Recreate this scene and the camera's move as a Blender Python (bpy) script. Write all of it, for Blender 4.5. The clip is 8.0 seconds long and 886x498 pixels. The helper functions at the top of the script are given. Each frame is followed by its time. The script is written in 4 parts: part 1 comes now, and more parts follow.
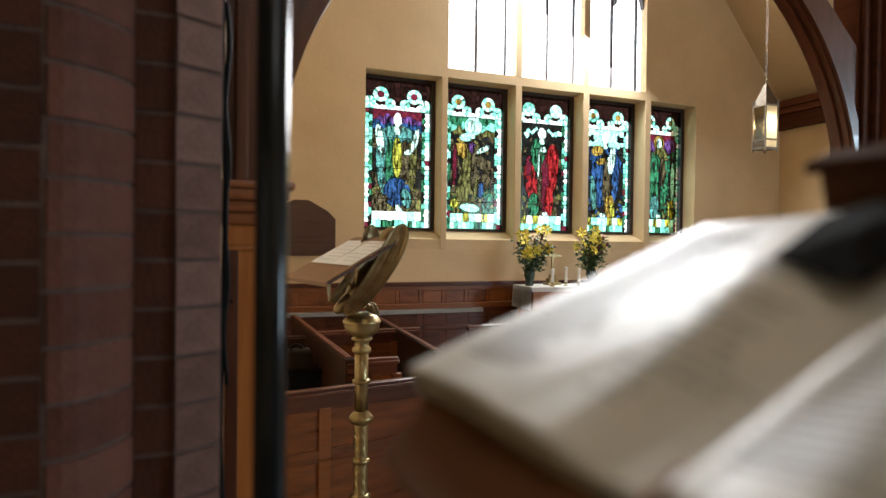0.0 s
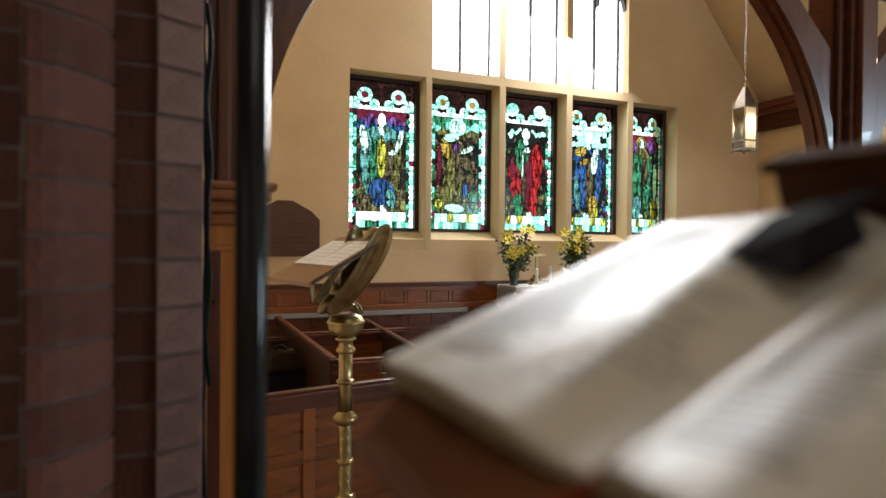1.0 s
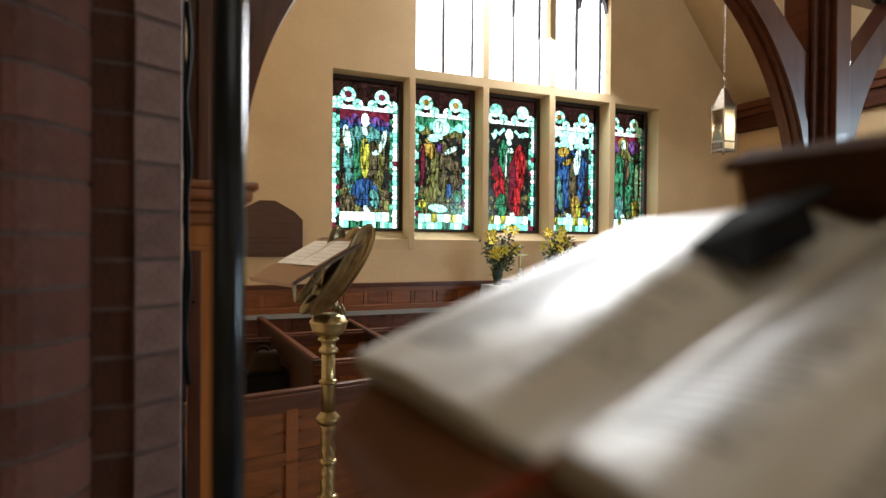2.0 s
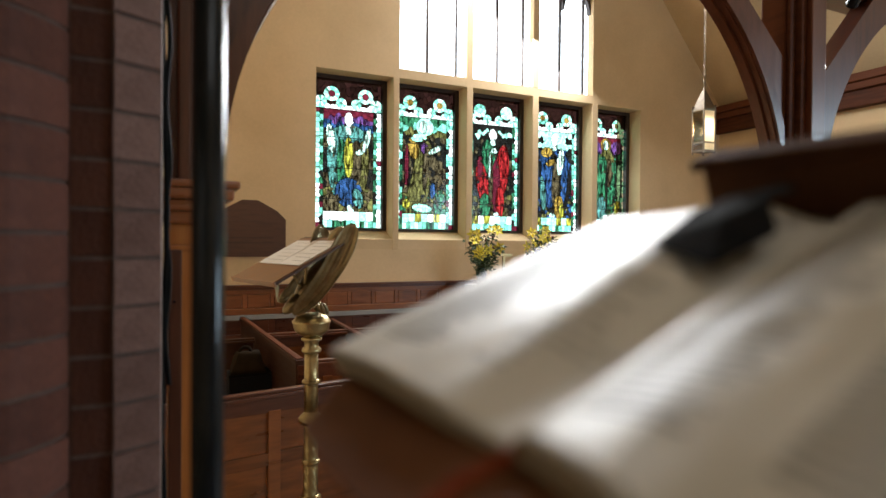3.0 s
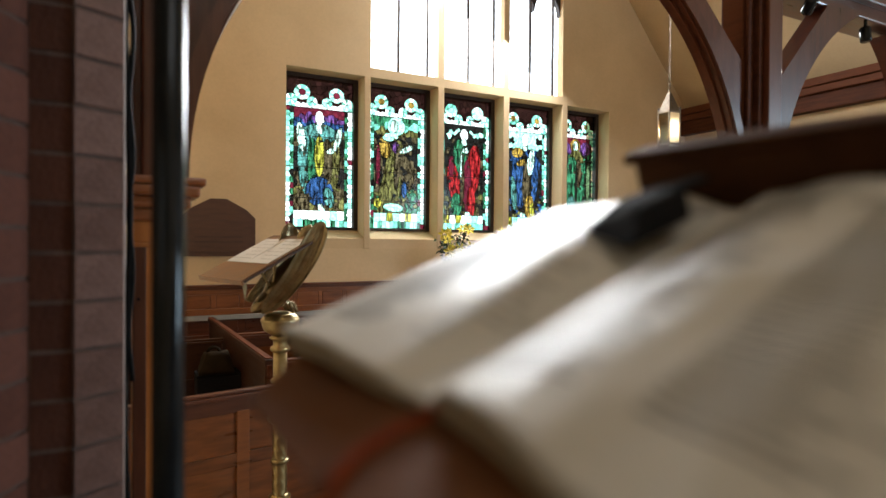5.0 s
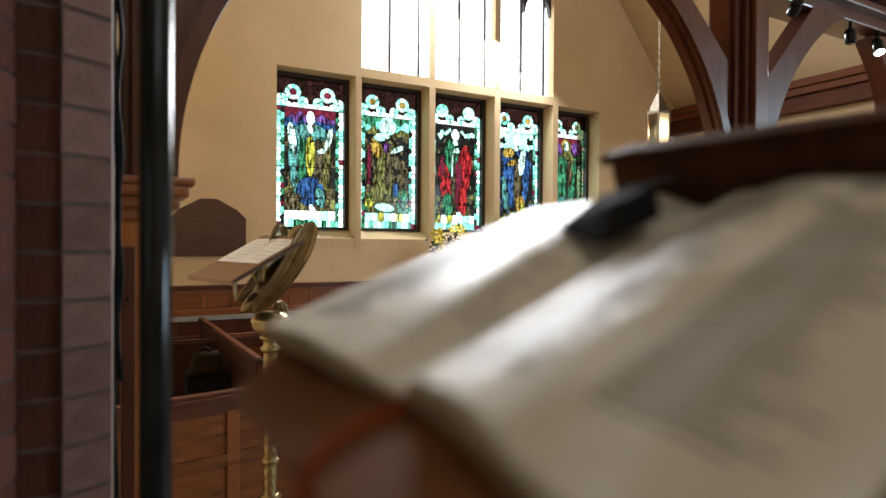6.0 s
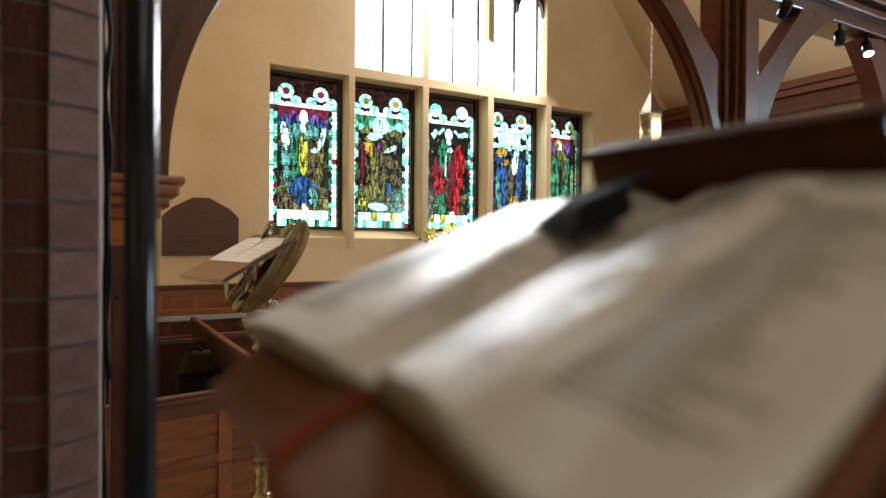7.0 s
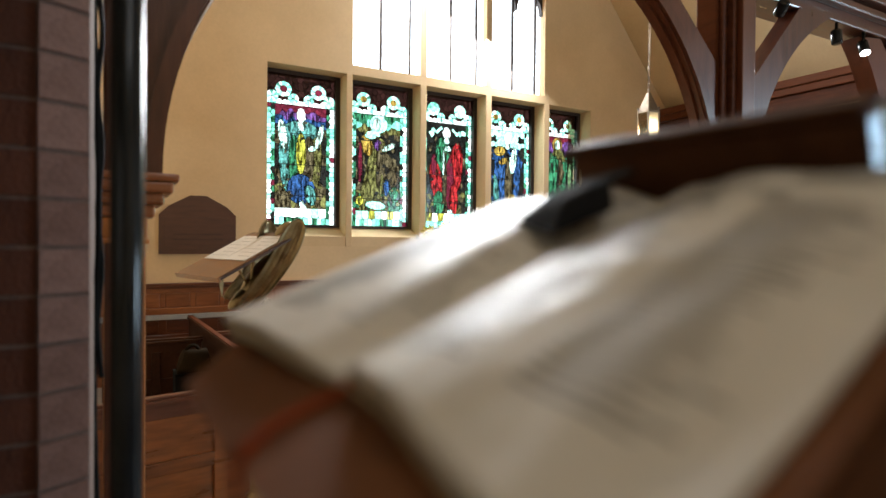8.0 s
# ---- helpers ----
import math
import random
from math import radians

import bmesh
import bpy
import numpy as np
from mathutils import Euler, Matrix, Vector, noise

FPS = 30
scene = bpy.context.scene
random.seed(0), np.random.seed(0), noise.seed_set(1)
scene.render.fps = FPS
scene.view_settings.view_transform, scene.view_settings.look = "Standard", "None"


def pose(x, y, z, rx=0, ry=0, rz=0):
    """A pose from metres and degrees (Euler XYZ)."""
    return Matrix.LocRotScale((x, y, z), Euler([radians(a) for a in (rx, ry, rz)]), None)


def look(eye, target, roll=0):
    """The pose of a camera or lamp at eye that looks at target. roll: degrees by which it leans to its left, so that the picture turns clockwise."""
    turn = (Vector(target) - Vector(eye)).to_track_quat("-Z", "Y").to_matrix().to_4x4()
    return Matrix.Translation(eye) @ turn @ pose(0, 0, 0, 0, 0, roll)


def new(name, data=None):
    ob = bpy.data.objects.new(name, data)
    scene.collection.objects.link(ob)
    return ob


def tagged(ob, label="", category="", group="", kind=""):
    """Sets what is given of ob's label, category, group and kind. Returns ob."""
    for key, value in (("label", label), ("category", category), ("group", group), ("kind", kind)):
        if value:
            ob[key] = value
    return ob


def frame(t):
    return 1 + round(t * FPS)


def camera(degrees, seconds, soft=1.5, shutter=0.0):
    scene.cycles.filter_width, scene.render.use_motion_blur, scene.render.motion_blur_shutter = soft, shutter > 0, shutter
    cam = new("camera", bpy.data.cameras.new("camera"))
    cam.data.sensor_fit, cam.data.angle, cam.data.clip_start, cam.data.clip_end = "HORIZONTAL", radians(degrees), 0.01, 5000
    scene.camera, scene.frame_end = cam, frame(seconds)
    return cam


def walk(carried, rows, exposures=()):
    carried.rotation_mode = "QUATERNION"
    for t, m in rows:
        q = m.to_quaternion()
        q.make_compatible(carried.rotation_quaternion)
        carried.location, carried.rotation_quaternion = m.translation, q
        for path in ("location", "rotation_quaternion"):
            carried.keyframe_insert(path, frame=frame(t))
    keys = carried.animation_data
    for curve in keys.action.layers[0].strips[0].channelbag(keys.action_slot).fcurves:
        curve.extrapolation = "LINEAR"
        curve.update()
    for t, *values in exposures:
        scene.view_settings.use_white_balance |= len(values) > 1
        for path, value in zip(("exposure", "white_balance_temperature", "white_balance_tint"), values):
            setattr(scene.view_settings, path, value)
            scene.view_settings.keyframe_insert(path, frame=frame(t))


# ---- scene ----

# ---------------------------------------------------------------- camera
cam = camera(73.7, 8.0)
cam.data.dof.use_dof = True
cam.data.dof.focus_distance = 5.0
cam.data.dof.aperture_fstop = 2.6
PATH = [
    (0.0, pose(0.0000, 0.0000, 1.7598, 89.253, -0.724, -20.654)),
    (0.5, pose(0.0011, -0.0078, 1.7595, 89.274, -0.588, -21.347)),
    (1.0, pose(0.0027, -0.0149, 1.7584, 89.306, -0.556, -22.077)),
    (1.5, pose(0.0051, -0.0200, 1.7572, 89.330, -0.499, -22.840)),
    (3.0, pose(0.0090, -0.0342, 1.7539, 89.366, -0.477, -25.103)),
    (3.5, pose(0.0091, -0.0400, 1.7523, 89.367, -0.458, -25.880)),
    (4.0, pose(0.0098, -0.0482, 1.7498, 89.367, -0.420, -26.559)),
    (4.5, pose(0.0112, -0.0556, 1.7472, 89.370, -0.460, -27.215)),
    (5.0, pose(0.0145, -0.0626, 1.7455, 89.385, -0.447, -27.729)),
    (6.5, pose(0.0190, -0.0810, 1.7436, 89.382, -0.390, -28.821)),
    (7.0, pose(0.0236, -0.0852, 1.7421, 89.365, -0.450, -29.080)),
    (7.5, pose(0.0292, -0.0876, 1.7410, 89.310, -0.490, -29.190)),
    (8.0, pose(0.0345, -0.0889, 1.7406, 89.240, -0.530, -29.220)),
]
walk(cam, PATH, exposures=[(0.0, 0.2), (3.0, 0.24), (5.0, 0.28), (6.5, 0.35), (8.0, 0.46)])

# ---------------------------------------------------------------- world and light
world = bpy.data.worlds.new("sky")
scene.world = world
world.use_nodes = True
wn = world.node_tree.nodes
sky = wn.new("ShaderNodeTexSky")
sky.sky_type = "NISHITA"
sky.sun_disc = False
sky.sun_elevation, sky.sun_rotation = radians(48), radians(20)
world.node_tree.links.new(sky.outputs[0], wn["Background"].inputs[0])
wn["Background"].inputs[1].default_value = 0.12


def sun_lamp():
    d = bpy.data.lights.new("sun", "SUN")
    d.energy, d.angle, d.color = 1.0, radians(12), (1.0, 0.96, 0.9)
    ob = new("sun", d)
    ob.matrix_world = look((6, 14, 16), (3, 4, 1))


def area_lamp(name, eye, target, w, h, watts, color):
    d = bpy.data.lights.new(name, "AREA")
    d.shape, d.size, d.size_y, d.energy, d.color = "RECTANGLE", w, h, watts, color
    ob = new(name, d)
    ob.matrix_world = look(eye, target)


sun_lamp()
# daylight through the upper east and south windows, then two added fill lamps
area_lamp("east_window_light", (3.93, 6.52, 4.65), (1.8, 2.4, 0.9), 2.7, 1.6, 440, (0.96, 0.98, 1.0))
area_lamp("south_window_light", (7.76, -1.6, 2.45), (0.4, 0.8, 1.9), 2.6, 1.5, 330, (0.62, 0.83, 1.0))
# added fill from above to brighten the open pages, no opening there
area_lamp("page_fill_light", (0.6, -1.5, 4.5), (0.4, 0.2, 1.6), 1.2, 0.8, 8, (0.95, 0.97, 1.0))
# weak fill added to lift the brick pier, the nave wall is closed here
area_lamp("pier_fill_light", (-2.95, -1.6, 3.0), (0.0, 0.9, 2.6), 1.2, 1.4, 5, (0.9, 0.95, 1.0))


# ---------------------------------------------------------------- materials
def mat(name, a, b, rough=0.5, metal=0.0, scale=8.0, stretch=(1, 1, 1), bump=0.15, fine=60.0, coat=0.0, dirt=0.25, spec=0.5):
    """Two-scale noise between the colours a and b, with a fine bump."""
    m = bpy.data.materials.new(name)
    m.use_nodes = True
    n, l = m.node_tree.nodes, m.node_tree.links
    p = n["Principled BSDF"]
    tc, mp = n.new("ShaderNodeTexCoord"), n.new("ShaderNodeMapping")
    mp.inputs["Scale"].default_value = stretch
    l.new(tc.outputs["Object"], mp.inputs[0])
    n1, n2 = n.new("ShaderNodeTexNoise"), n.new("ShaderNodeTexNoise")
    n1.inputs["Scale"].default_value, n1.inputs["Detail"].default_value = scale, 6
    n2.inputs["Scale"].default_value, n2.inputs["Detail"].default_value = fine, 4
    l.new(mp.outputs[0], n1.inputs[0]), l.new(mp.outputs[0], n2.inputs[0])
    oi = n.new("ShaderNodeObjectInfo")
    add = n.new("ShaderNodeMath")
    add.operation = "MULTIPLY_ADD"
    add.inputs[1].default_value = 0.35
    l.new(oi.outputs["Random"], add.inputs[0])
    l.new(n1.outputs[0], add.inputs[2])
    ramp = n.new("ShaderNodeValToRGB")
    ramp.color_ramp.elements[0].position, ramp.color_ramp.elements[0].color = 0.35, (*a, 1)
    ramp.color_ramp.elements[1].position, ramp.color_ramp.elements[1].color = 0.85, (*b, 1)
    l.new(add.outputs[0], ramp.inputs[0])
    mix = n.new("ShaderNodeMixRGB")
    mix.blend_type = "MULTIPLY"
    mix.inputs[0].default_value = dirt
    l.new(ramp.outputs[0], mix.inputs[1]), l.new(n2.outputs[0], mix.inputs[2])
    l.new(mix.outputs[0], p.inputs["Base Color"])
    rr = n.new("ShaderNodeMapRange")
    rr.inputs["To Min"].default_value, rr.inputs["To Max"].default_value = max(rough - 0.1, 0.03), min(rough + 0.12, 1)
    l.new(n1.outputs[0], rr.inputs[0]), l.new(rr.outputs[0], p.inputs["Roughness"])
    p.inputs["Metallic"].default_value = metal
    p.inputs["Coat Weight"].default_value = coat
    p.inputs["Specular IOR Level"].default_value = spec
    bp = n.new("ShaderNodeBump")
    bp.inputs["Strength"].default_value, bp.inputs["Distance"].default_value = bump, 0.004
    l.new(n2.outputs[0], bp.inputs["Height"]), l.new(bp.outputs[0], p.inputs["Normal"])
    return m


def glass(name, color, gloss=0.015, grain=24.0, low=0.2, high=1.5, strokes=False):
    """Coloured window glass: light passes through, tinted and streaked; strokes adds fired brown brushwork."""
    m = bpy.data.materials.new(name)
    m.use_nodes = True
    n, l = m.node_tree.nodes, m.node_tree.links
    n.remove(n["Principled BSDF"])
    tr, gl, mx = n.new("ShaderNodeBsdfTransparent"), n.new("ShaderNodeBsdfGlossy"), n.new("ShaderNodeMixShader")
    gl.inputs["Roughness"].default_value = 0.12
    mx.inputs[0].default_value = gloss
    tc, no, oi = n.new("ShaderNodeTexCoord"), n.new("ShaderNodeTexNoise"), n.new("ShaderNodeObjectInfo")
    no.inputs["Scale"].default_value, no.inputs["Detail"].default_value = grain, 5
    l.new(tc.outputs["Object"], no.inputs[0])
    ad = n.new("ShaderNodeMath")
    ad.operation = "MULTIPLY_ADD"
    ad.inputs[1].default_value = 0.4
    l.new(oi.outputs["Random"], ad.inputs[0]), l.new(no.outputs[0], ad.inputs[2])
    ramp = n.new("ShaderNodeValToRGB")
    ramp.color_ramp.elements[0].position, ramp.color_ramp.elements[0].color = 0.4, (*[c * low for c in color], 1)
    ramp.color_ramp.elements[1].position, ramp.color_ramp.elements[1].color = 0.95, (*[min(c * high, 1) for c in color], 1)
    l.new(ad.outputs[0], ramp.inputs[0])
    tint = ramp.outputs[0]
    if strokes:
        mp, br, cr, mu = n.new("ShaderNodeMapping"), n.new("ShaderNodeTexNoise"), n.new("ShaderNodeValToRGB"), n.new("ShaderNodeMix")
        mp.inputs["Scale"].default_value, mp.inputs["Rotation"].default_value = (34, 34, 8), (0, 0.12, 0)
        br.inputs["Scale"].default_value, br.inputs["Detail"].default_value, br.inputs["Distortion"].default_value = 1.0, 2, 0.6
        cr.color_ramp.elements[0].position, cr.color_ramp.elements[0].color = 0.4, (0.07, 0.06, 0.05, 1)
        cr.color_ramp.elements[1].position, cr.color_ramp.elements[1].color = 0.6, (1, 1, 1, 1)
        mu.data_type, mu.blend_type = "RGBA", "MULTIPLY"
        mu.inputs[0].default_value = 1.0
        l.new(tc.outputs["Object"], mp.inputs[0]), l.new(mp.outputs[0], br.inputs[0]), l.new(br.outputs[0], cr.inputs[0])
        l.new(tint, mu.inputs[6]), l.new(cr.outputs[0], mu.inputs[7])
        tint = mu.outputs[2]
    l.new(tint, tr.inputs[0])
    l.new(tr.outputs[0], mx.inputs[1]), l.new(gl.outputs[0], mx.inputs[2])
    l.new(mx.outputs[0], n["Material Output"].inputs[0])
    return m


def glow(name, color, strength):
    m = bpy.data.materials.new(name)
    m.use_nodes = True
    n, l = m.node_tree.nodes, m.node_tree.links
    n.remove(n["Principled BSDF"])
    e = n.new("ShaderNodeEmission")
    e.inputs[0].default_value, e.inputs[1].default_value = (*color, 1), strength
    l.new(e.outputs[0], n["Material Output"].inputs[0])
    return m


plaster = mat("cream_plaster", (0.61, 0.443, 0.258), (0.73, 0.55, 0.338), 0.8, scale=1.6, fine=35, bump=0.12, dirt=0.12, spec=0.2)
# the wall plaster darkened for the ceilings, their shade put into its colour
plaster_dim = mat("cream_plaster_shaded", (0.42, 0.31, 0.175), (0.52, 0.39, 0.235), 0.85, scale=1.1, fine=30, bump=0.1, dirt=0.12, spec=0.2)
stone = mat("painted_stone", (0.66, 0.53, 0.34), (0.78, 0.65, 0.45), 0.7, scale=4, fine=50, bump=0.15, dirt=0.15, spec=0.3)
oak_red = mat("red_varnished_timber", (0.075, 0.021, 0.01), (0.155, 0.046, 0.02), 0.32, scale=5, stretch=(6, 6, 0.7), fine=30, bump=0.12, coat=0.25)
oak_x = mat("red_varnished_timber_lengthwise", (0.075, 0.021, 0.01), (0.155, 0.046, 0.02), 0.3, scale=5, stretch=(0.7, 6, 6), fine=30, bump=0.12, coat=0.25)
oak_dull = mat("dull_red_timber", (0.062, 0.02, 0.01), (0.125, 0.041, 0.019), 0.6, scale=5, stretch=(6, 0.7, 6), fine=30, bump=0.12, spec=0.08)
pine = mat("orange_pine", (0.4, 0.115, 0.022), (0.6, 0.21, 0.045), 0.34, scale=6, stretch=(7, 7, 0.5), fine=30, bump=0.1, coat=0.2)
oak_cap = mat("red_brown_capital_wood", (0.2, 0.058, 0.018), (0.36, 0.115, 0.038), 0.28, scale=5, stretch=(0.8, 5, 5), fine=30, bump=0.12, coat=0.2)
pew_wood = mat("brown_varnished_pew_wood", (0.18, 0.057, 0.018), (0.35, 0.118, 0.038), 0.34, scale=5, stretch=(0.8, 5, 5), fine=26, bump=0.12, coat=0.3)
stall_wood = mat("dark_red_stall_wood", (0.13, 0.039, 0.011), (0.31, 0.096, 0.024), 0.3, scale=5, stretch=(0.8, 5, 5), fine=26, bump=0.12, coat=0.2)
# pew wood darkened to carry the shade inside the stalls in its colour
pew_shaded = mat("shaded_pew_wood", (0.026, 0.009, 0.004), (0.06, 0.021, 0.009), 0.5, scale=5, stretch=(5, 0.8, 5), fine=26, bump=0.12, spec=0.25)
desk_wood = mat("reading_desk_wood", (0.05, 0.02, 0.01), (0.1, 0.042, 0.02), 0.6, scale=9, stretch=(5, 0.7, 5), fine=60, bump=0.12, spec=0.06)
board_wood = mat("dark_board_wood", (0.05, 0.022, 0.012), (0.1, 0.042, 0.022), 0.5, scale=6, stretch=(0.8, 5, 5), fine=40)
# one brick in lit, shaded and middle tones, the fall of light put into colour
brick_lit = mat("worn_brick_lit", (0.15, 0.077, 0.06), (0.26, 0.15, 0.125), 0.8, scale=22, fine=140, bump=0.5, dirt=0.4, spec=0.25)
brick_shaded = mat("shaded_red_brick", (0.055, 0.017, 0.0095), (0.11, 0.038, 0.022), 0.75, scale=22, fine=140, bump=0.5, dirt=0.4, spec=0.25)
brick_half_lit = mat("half_lit_red_brick", (0.1, 0.031, 0.018), (0.19, 0.07, 0.047), 0.7, scale=18, fine=110, bump=0.5, dirt=0.4, spec=0.3)
mortar = mat("grey_mortar", (0.085, 0.05, 0.04), (0.15, 0.098, 0.08), 0.9, scale=30, fine=160, bump=0.5)
black_metal = mat("black_enamelled_metal", (0.006, 0.007, 0.008), (0.014, 0.016, 0.018), 0.16, scale=20, fine=120, bump=0.02, spec=0.25)
black_rubber = mat("black_cable_rubber", (0.005, 0.005, 0.005), (0.01, 0.01, 0.01), 0.7, scale=20, spec=0.1)
bronze = mat("dull_olive_bronze", (0.17, 0.12, 0.06), (0.34, 0.265, 0.15), 0.34, metal=1.0, scale=16, fine=90, bump=0.12, dirt=0.4)
brass = mat("aged_brass", (0.34, 0.25, 0.12), (0.54, 0.42, 0.21), 0.34, metal=1.0, scale=12, fine=80, bump=0.08, dirt=0.35)
paper = mat("cream_page_paper", (0.7, 0.665, 0.6), (0.8, 0.765, 0.7), 0.44, scale=14, fine=90, bump=0.1, dirt=0.06)
white_paper = mat("white_paper", (0.68, 0.66, 0.65), (0.8, 0.78, 0.77), 0.6, scale=9, fine=60, bump=0.08, dirt=0.08)
page_edge = mat("page_edges", (0.62, 0.5, 0.32), (0.78, 0.66, 0.46), 0.7, scale=40, stretch=(1, 1, 14), fine=120, bump=0.5, dirt=0.4)
leather = mat("brown_leather", (0.13, 0.05, 0.021), (0.23, 0.092, 0.04), 0.6, scale=18, fine=260, bump=0.35, spec=0.12)
tan_leather = mat("tan_leather", (0.17, 0.07, 0.026), (0.31, 0.145, 0.058), 0.36, scale=14, fine=160, bump=0.2)
ribbon_mat = mat("orange_ribbon", (0.24, 0.03, 0.004), (0.36, 0.058, 0.008), 0.7, scale=30, stretch=(1, 8, 8), fine=240, bump=0.2, spec=0.15)
ink = mat("black_ink", (0.02, 0.02, 0.022), (0.04, 0.04, 0.045), 0.6, scale=40, bump=0)
grey_ink = mat("printed_grey_ink", (0.12, 0.115, 0.11), (0.2, 0.19, 0.18), 0.6, scale=40, bump=0)
faint_ink = mat("faint_print", (0.38, 0.37, 0.36), (0.46, 0.45, 0.44), 0.6, scale=40, bump=0)
black_felt = mat("black_cloth", (0.005, 0.005, 0.006), (0.012, 0.012, 0.014), 0.85, scale=40, fine=300, bump=0.4, spec=0.12)
linen = mat("white_linen", (0.72, 0.7, 0.66), (0.82, 0.8, 0.77), 0.8, scale=10, fine=200, bump=0.25, dirt=0.1)
grey_cloth = mat("grey_cloth", (0.3, 0.29, 0.28), (0.4, 0.39, 0.38), 0.85, scale=10, fine=200, bump=0.3)
sack = mat("brown_canvas", (0.012, 0.008, 0.004), (0.026, 0.017, 0.009), 0.95, scale=14, fine=120, bump=0.4, spec=0.08)
wax = mat("white_wax", (0.75, 0.72, 0.66), (0.82, 0.8, 0.75), 0.45, scale=10, bump=0.05, dirt=0.05)
leaf_mat = mat("green_leaves", (0.018, 0.045, 0.012), (0.06, 0.12, 0.03), 0.5, scale=30, bump=0.1)
petal_mat = mat("yellow_petals", (0.72, 0.52, 0.02), (0.85, 0.72, 0.08), 0.55, scale=30, bump=0.05, dirt=0.1)
plum_mat = mat("dark_red_blooms", (0.09, 0.012, 0.02), (0.16, 0.03, 0.04), 0.6, scale=30, bump=0.05)
vase_mat = mat("green_glazed_vase", (0.02, 0.05, 0.04), (0.05, 0.09, 0.07), 0.2, scale=9, bump=0.02)
lead_mat = mat("lead_cames", (0.012, 0.011, 0.011), (0.03, 0.028, 0.026), 0.55, metal=0.3, scale=30)
frame_mat = mat("dark_window_frame", (0.02, 0.012, 0.01), (0.045, 0.026, 0.02), 0.6, scale=12)
floor_mat = mat("worn_floor_tiles", (0.13, 0.1, 0.08), (0.21, 0.17, 0.135), 0.4, scale=3, fine=40)
copper = mat("tarnished_lantern_metal", (0.15, 0.11, 0.075), (0.27, 0.21, 0.15), 0.45, metal=0.8, scale=30, fine=90)
sky_glow = glow("bright_overcast_sky", (0.93, 0.97, 1.0), 7.0)
bulb_glow = glow("lamp_glow", (1.0, 0.84, 0.6), 90.0)
spot_glow = glow("spot_lamp_glow", (0.95, 0.98, 1.0), 40.0)
lantern_glass = glass("lantern_glass", (0.8, 0.74, 0.62), 0.12, 10.0, 0.8, 1.1)
acrylic = glass("scuffed_clear_plastic", (0.8, 0.84, 0.88), 0.25, 90.0, 0.45, 1.15)
clear_glass = glass("clear_leaded_glass", (0.84, 0.86, 0.88), 0.03, 6.0, 0.9, 1.05)

frosted = bpy.data.materials.new("frosted_lantern_glass")
frosted.use_nodes = True
_n, _l = frosted.node_tree.nodes, frosted.node_tree.links
_n.remove(_n["Principled BSDF"])
_t = _n.new("ShaderNodeBsdfTranslucent")
_t.inputs[0].default_value = (0.85, 0.8, 0.7, 1)
_l.new(_t.outputs[0], _n["Material Output"].inputs[0])

GLASS = {
    "aqua": glass("aqua_glass", (0.06, 0.21, 0.155)), "mint": glass("pale_mint_glass", (0.13, 0.31, 0.245), 0.015, 24.0, 0.4, 1.4),
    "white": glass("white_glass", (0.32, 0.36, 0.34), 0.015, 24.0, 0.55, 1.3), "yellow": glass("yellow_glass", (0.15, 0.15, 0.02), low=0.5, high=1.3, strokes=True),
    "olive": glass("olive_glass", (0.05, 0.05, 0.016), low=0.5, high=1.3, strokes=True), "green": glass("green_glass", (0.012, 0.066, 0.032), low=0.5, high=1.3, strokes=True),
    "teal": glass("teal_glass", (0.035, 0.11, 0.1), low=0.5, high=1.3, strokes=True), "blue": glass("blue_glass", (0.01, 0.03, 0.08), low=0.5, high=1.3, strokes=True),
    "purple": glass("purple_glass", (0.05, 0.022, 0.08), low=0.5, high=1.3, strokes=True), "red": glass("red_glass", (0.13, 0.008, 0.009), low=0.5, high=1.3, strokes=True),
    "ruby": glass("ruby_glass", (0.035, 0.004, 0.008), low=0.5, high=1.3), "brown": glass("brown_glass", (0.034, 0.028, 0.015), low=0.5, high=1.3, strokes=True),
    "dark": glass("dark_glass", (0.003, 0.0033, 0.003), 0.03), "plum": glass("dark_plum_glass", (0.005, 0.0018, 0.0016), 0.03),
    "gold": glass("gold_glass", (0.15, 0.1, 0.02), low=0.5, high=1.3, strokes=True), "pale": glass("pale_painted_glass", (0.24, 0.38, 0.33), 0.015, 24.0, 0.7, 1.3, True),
}


# ---------------------------------------------------------------- mesh helpers
def mesh(name, bm, material, smooth=False):
    me = bpy.data.meshes.new(name)
    bmesh.ops.recalc_face_normals(bm, faces=bm.faces[:])
    bm.to_mesh(me)
    bm.free()
    for m in material if isinstance(material, (list, tuple)) else [material]:
        me.materials.append(m)
    if smooth:
        for p in me.polygons:
            p.use_smooth = True
    return me


def part(name, bm, material, parent=None, label="", smooth=False):
    ob = new(name, mesh(name, bm, material, smooth))
    ob.parent = parent
    if label:
        ob["label"] = label
    return ob


def thing(name, label, category, group="", kind="", at=(0, 0, 0), rz=0):
    ob = new(name)
    ob.empty_display_size = 0.1
    ob.matrix_world = pose(*at, 0, 0, rz)
    return tagged(ob, label, category, group, kind)


def box(bm, x0, x1, y0, y1, z0, z1, bevel=0.0):
    r = bmesh.ops.create_cube(bm, size=1, matrix=Matrix.LocRotScale(((x0 + x1) / 2, (y0 + y1) / 2, (z0 + z1) / 2), None, (x1 - x0, y1 - y0, z1 - z0)))
    if bevel:
        es = list({e for v in r["verts"] for e in v.link_edges})
        bmesh.ops.bevel(bm, geom=es, offset=bevel, segments=2, affect="EDGES", profile=0.6)
    return bm


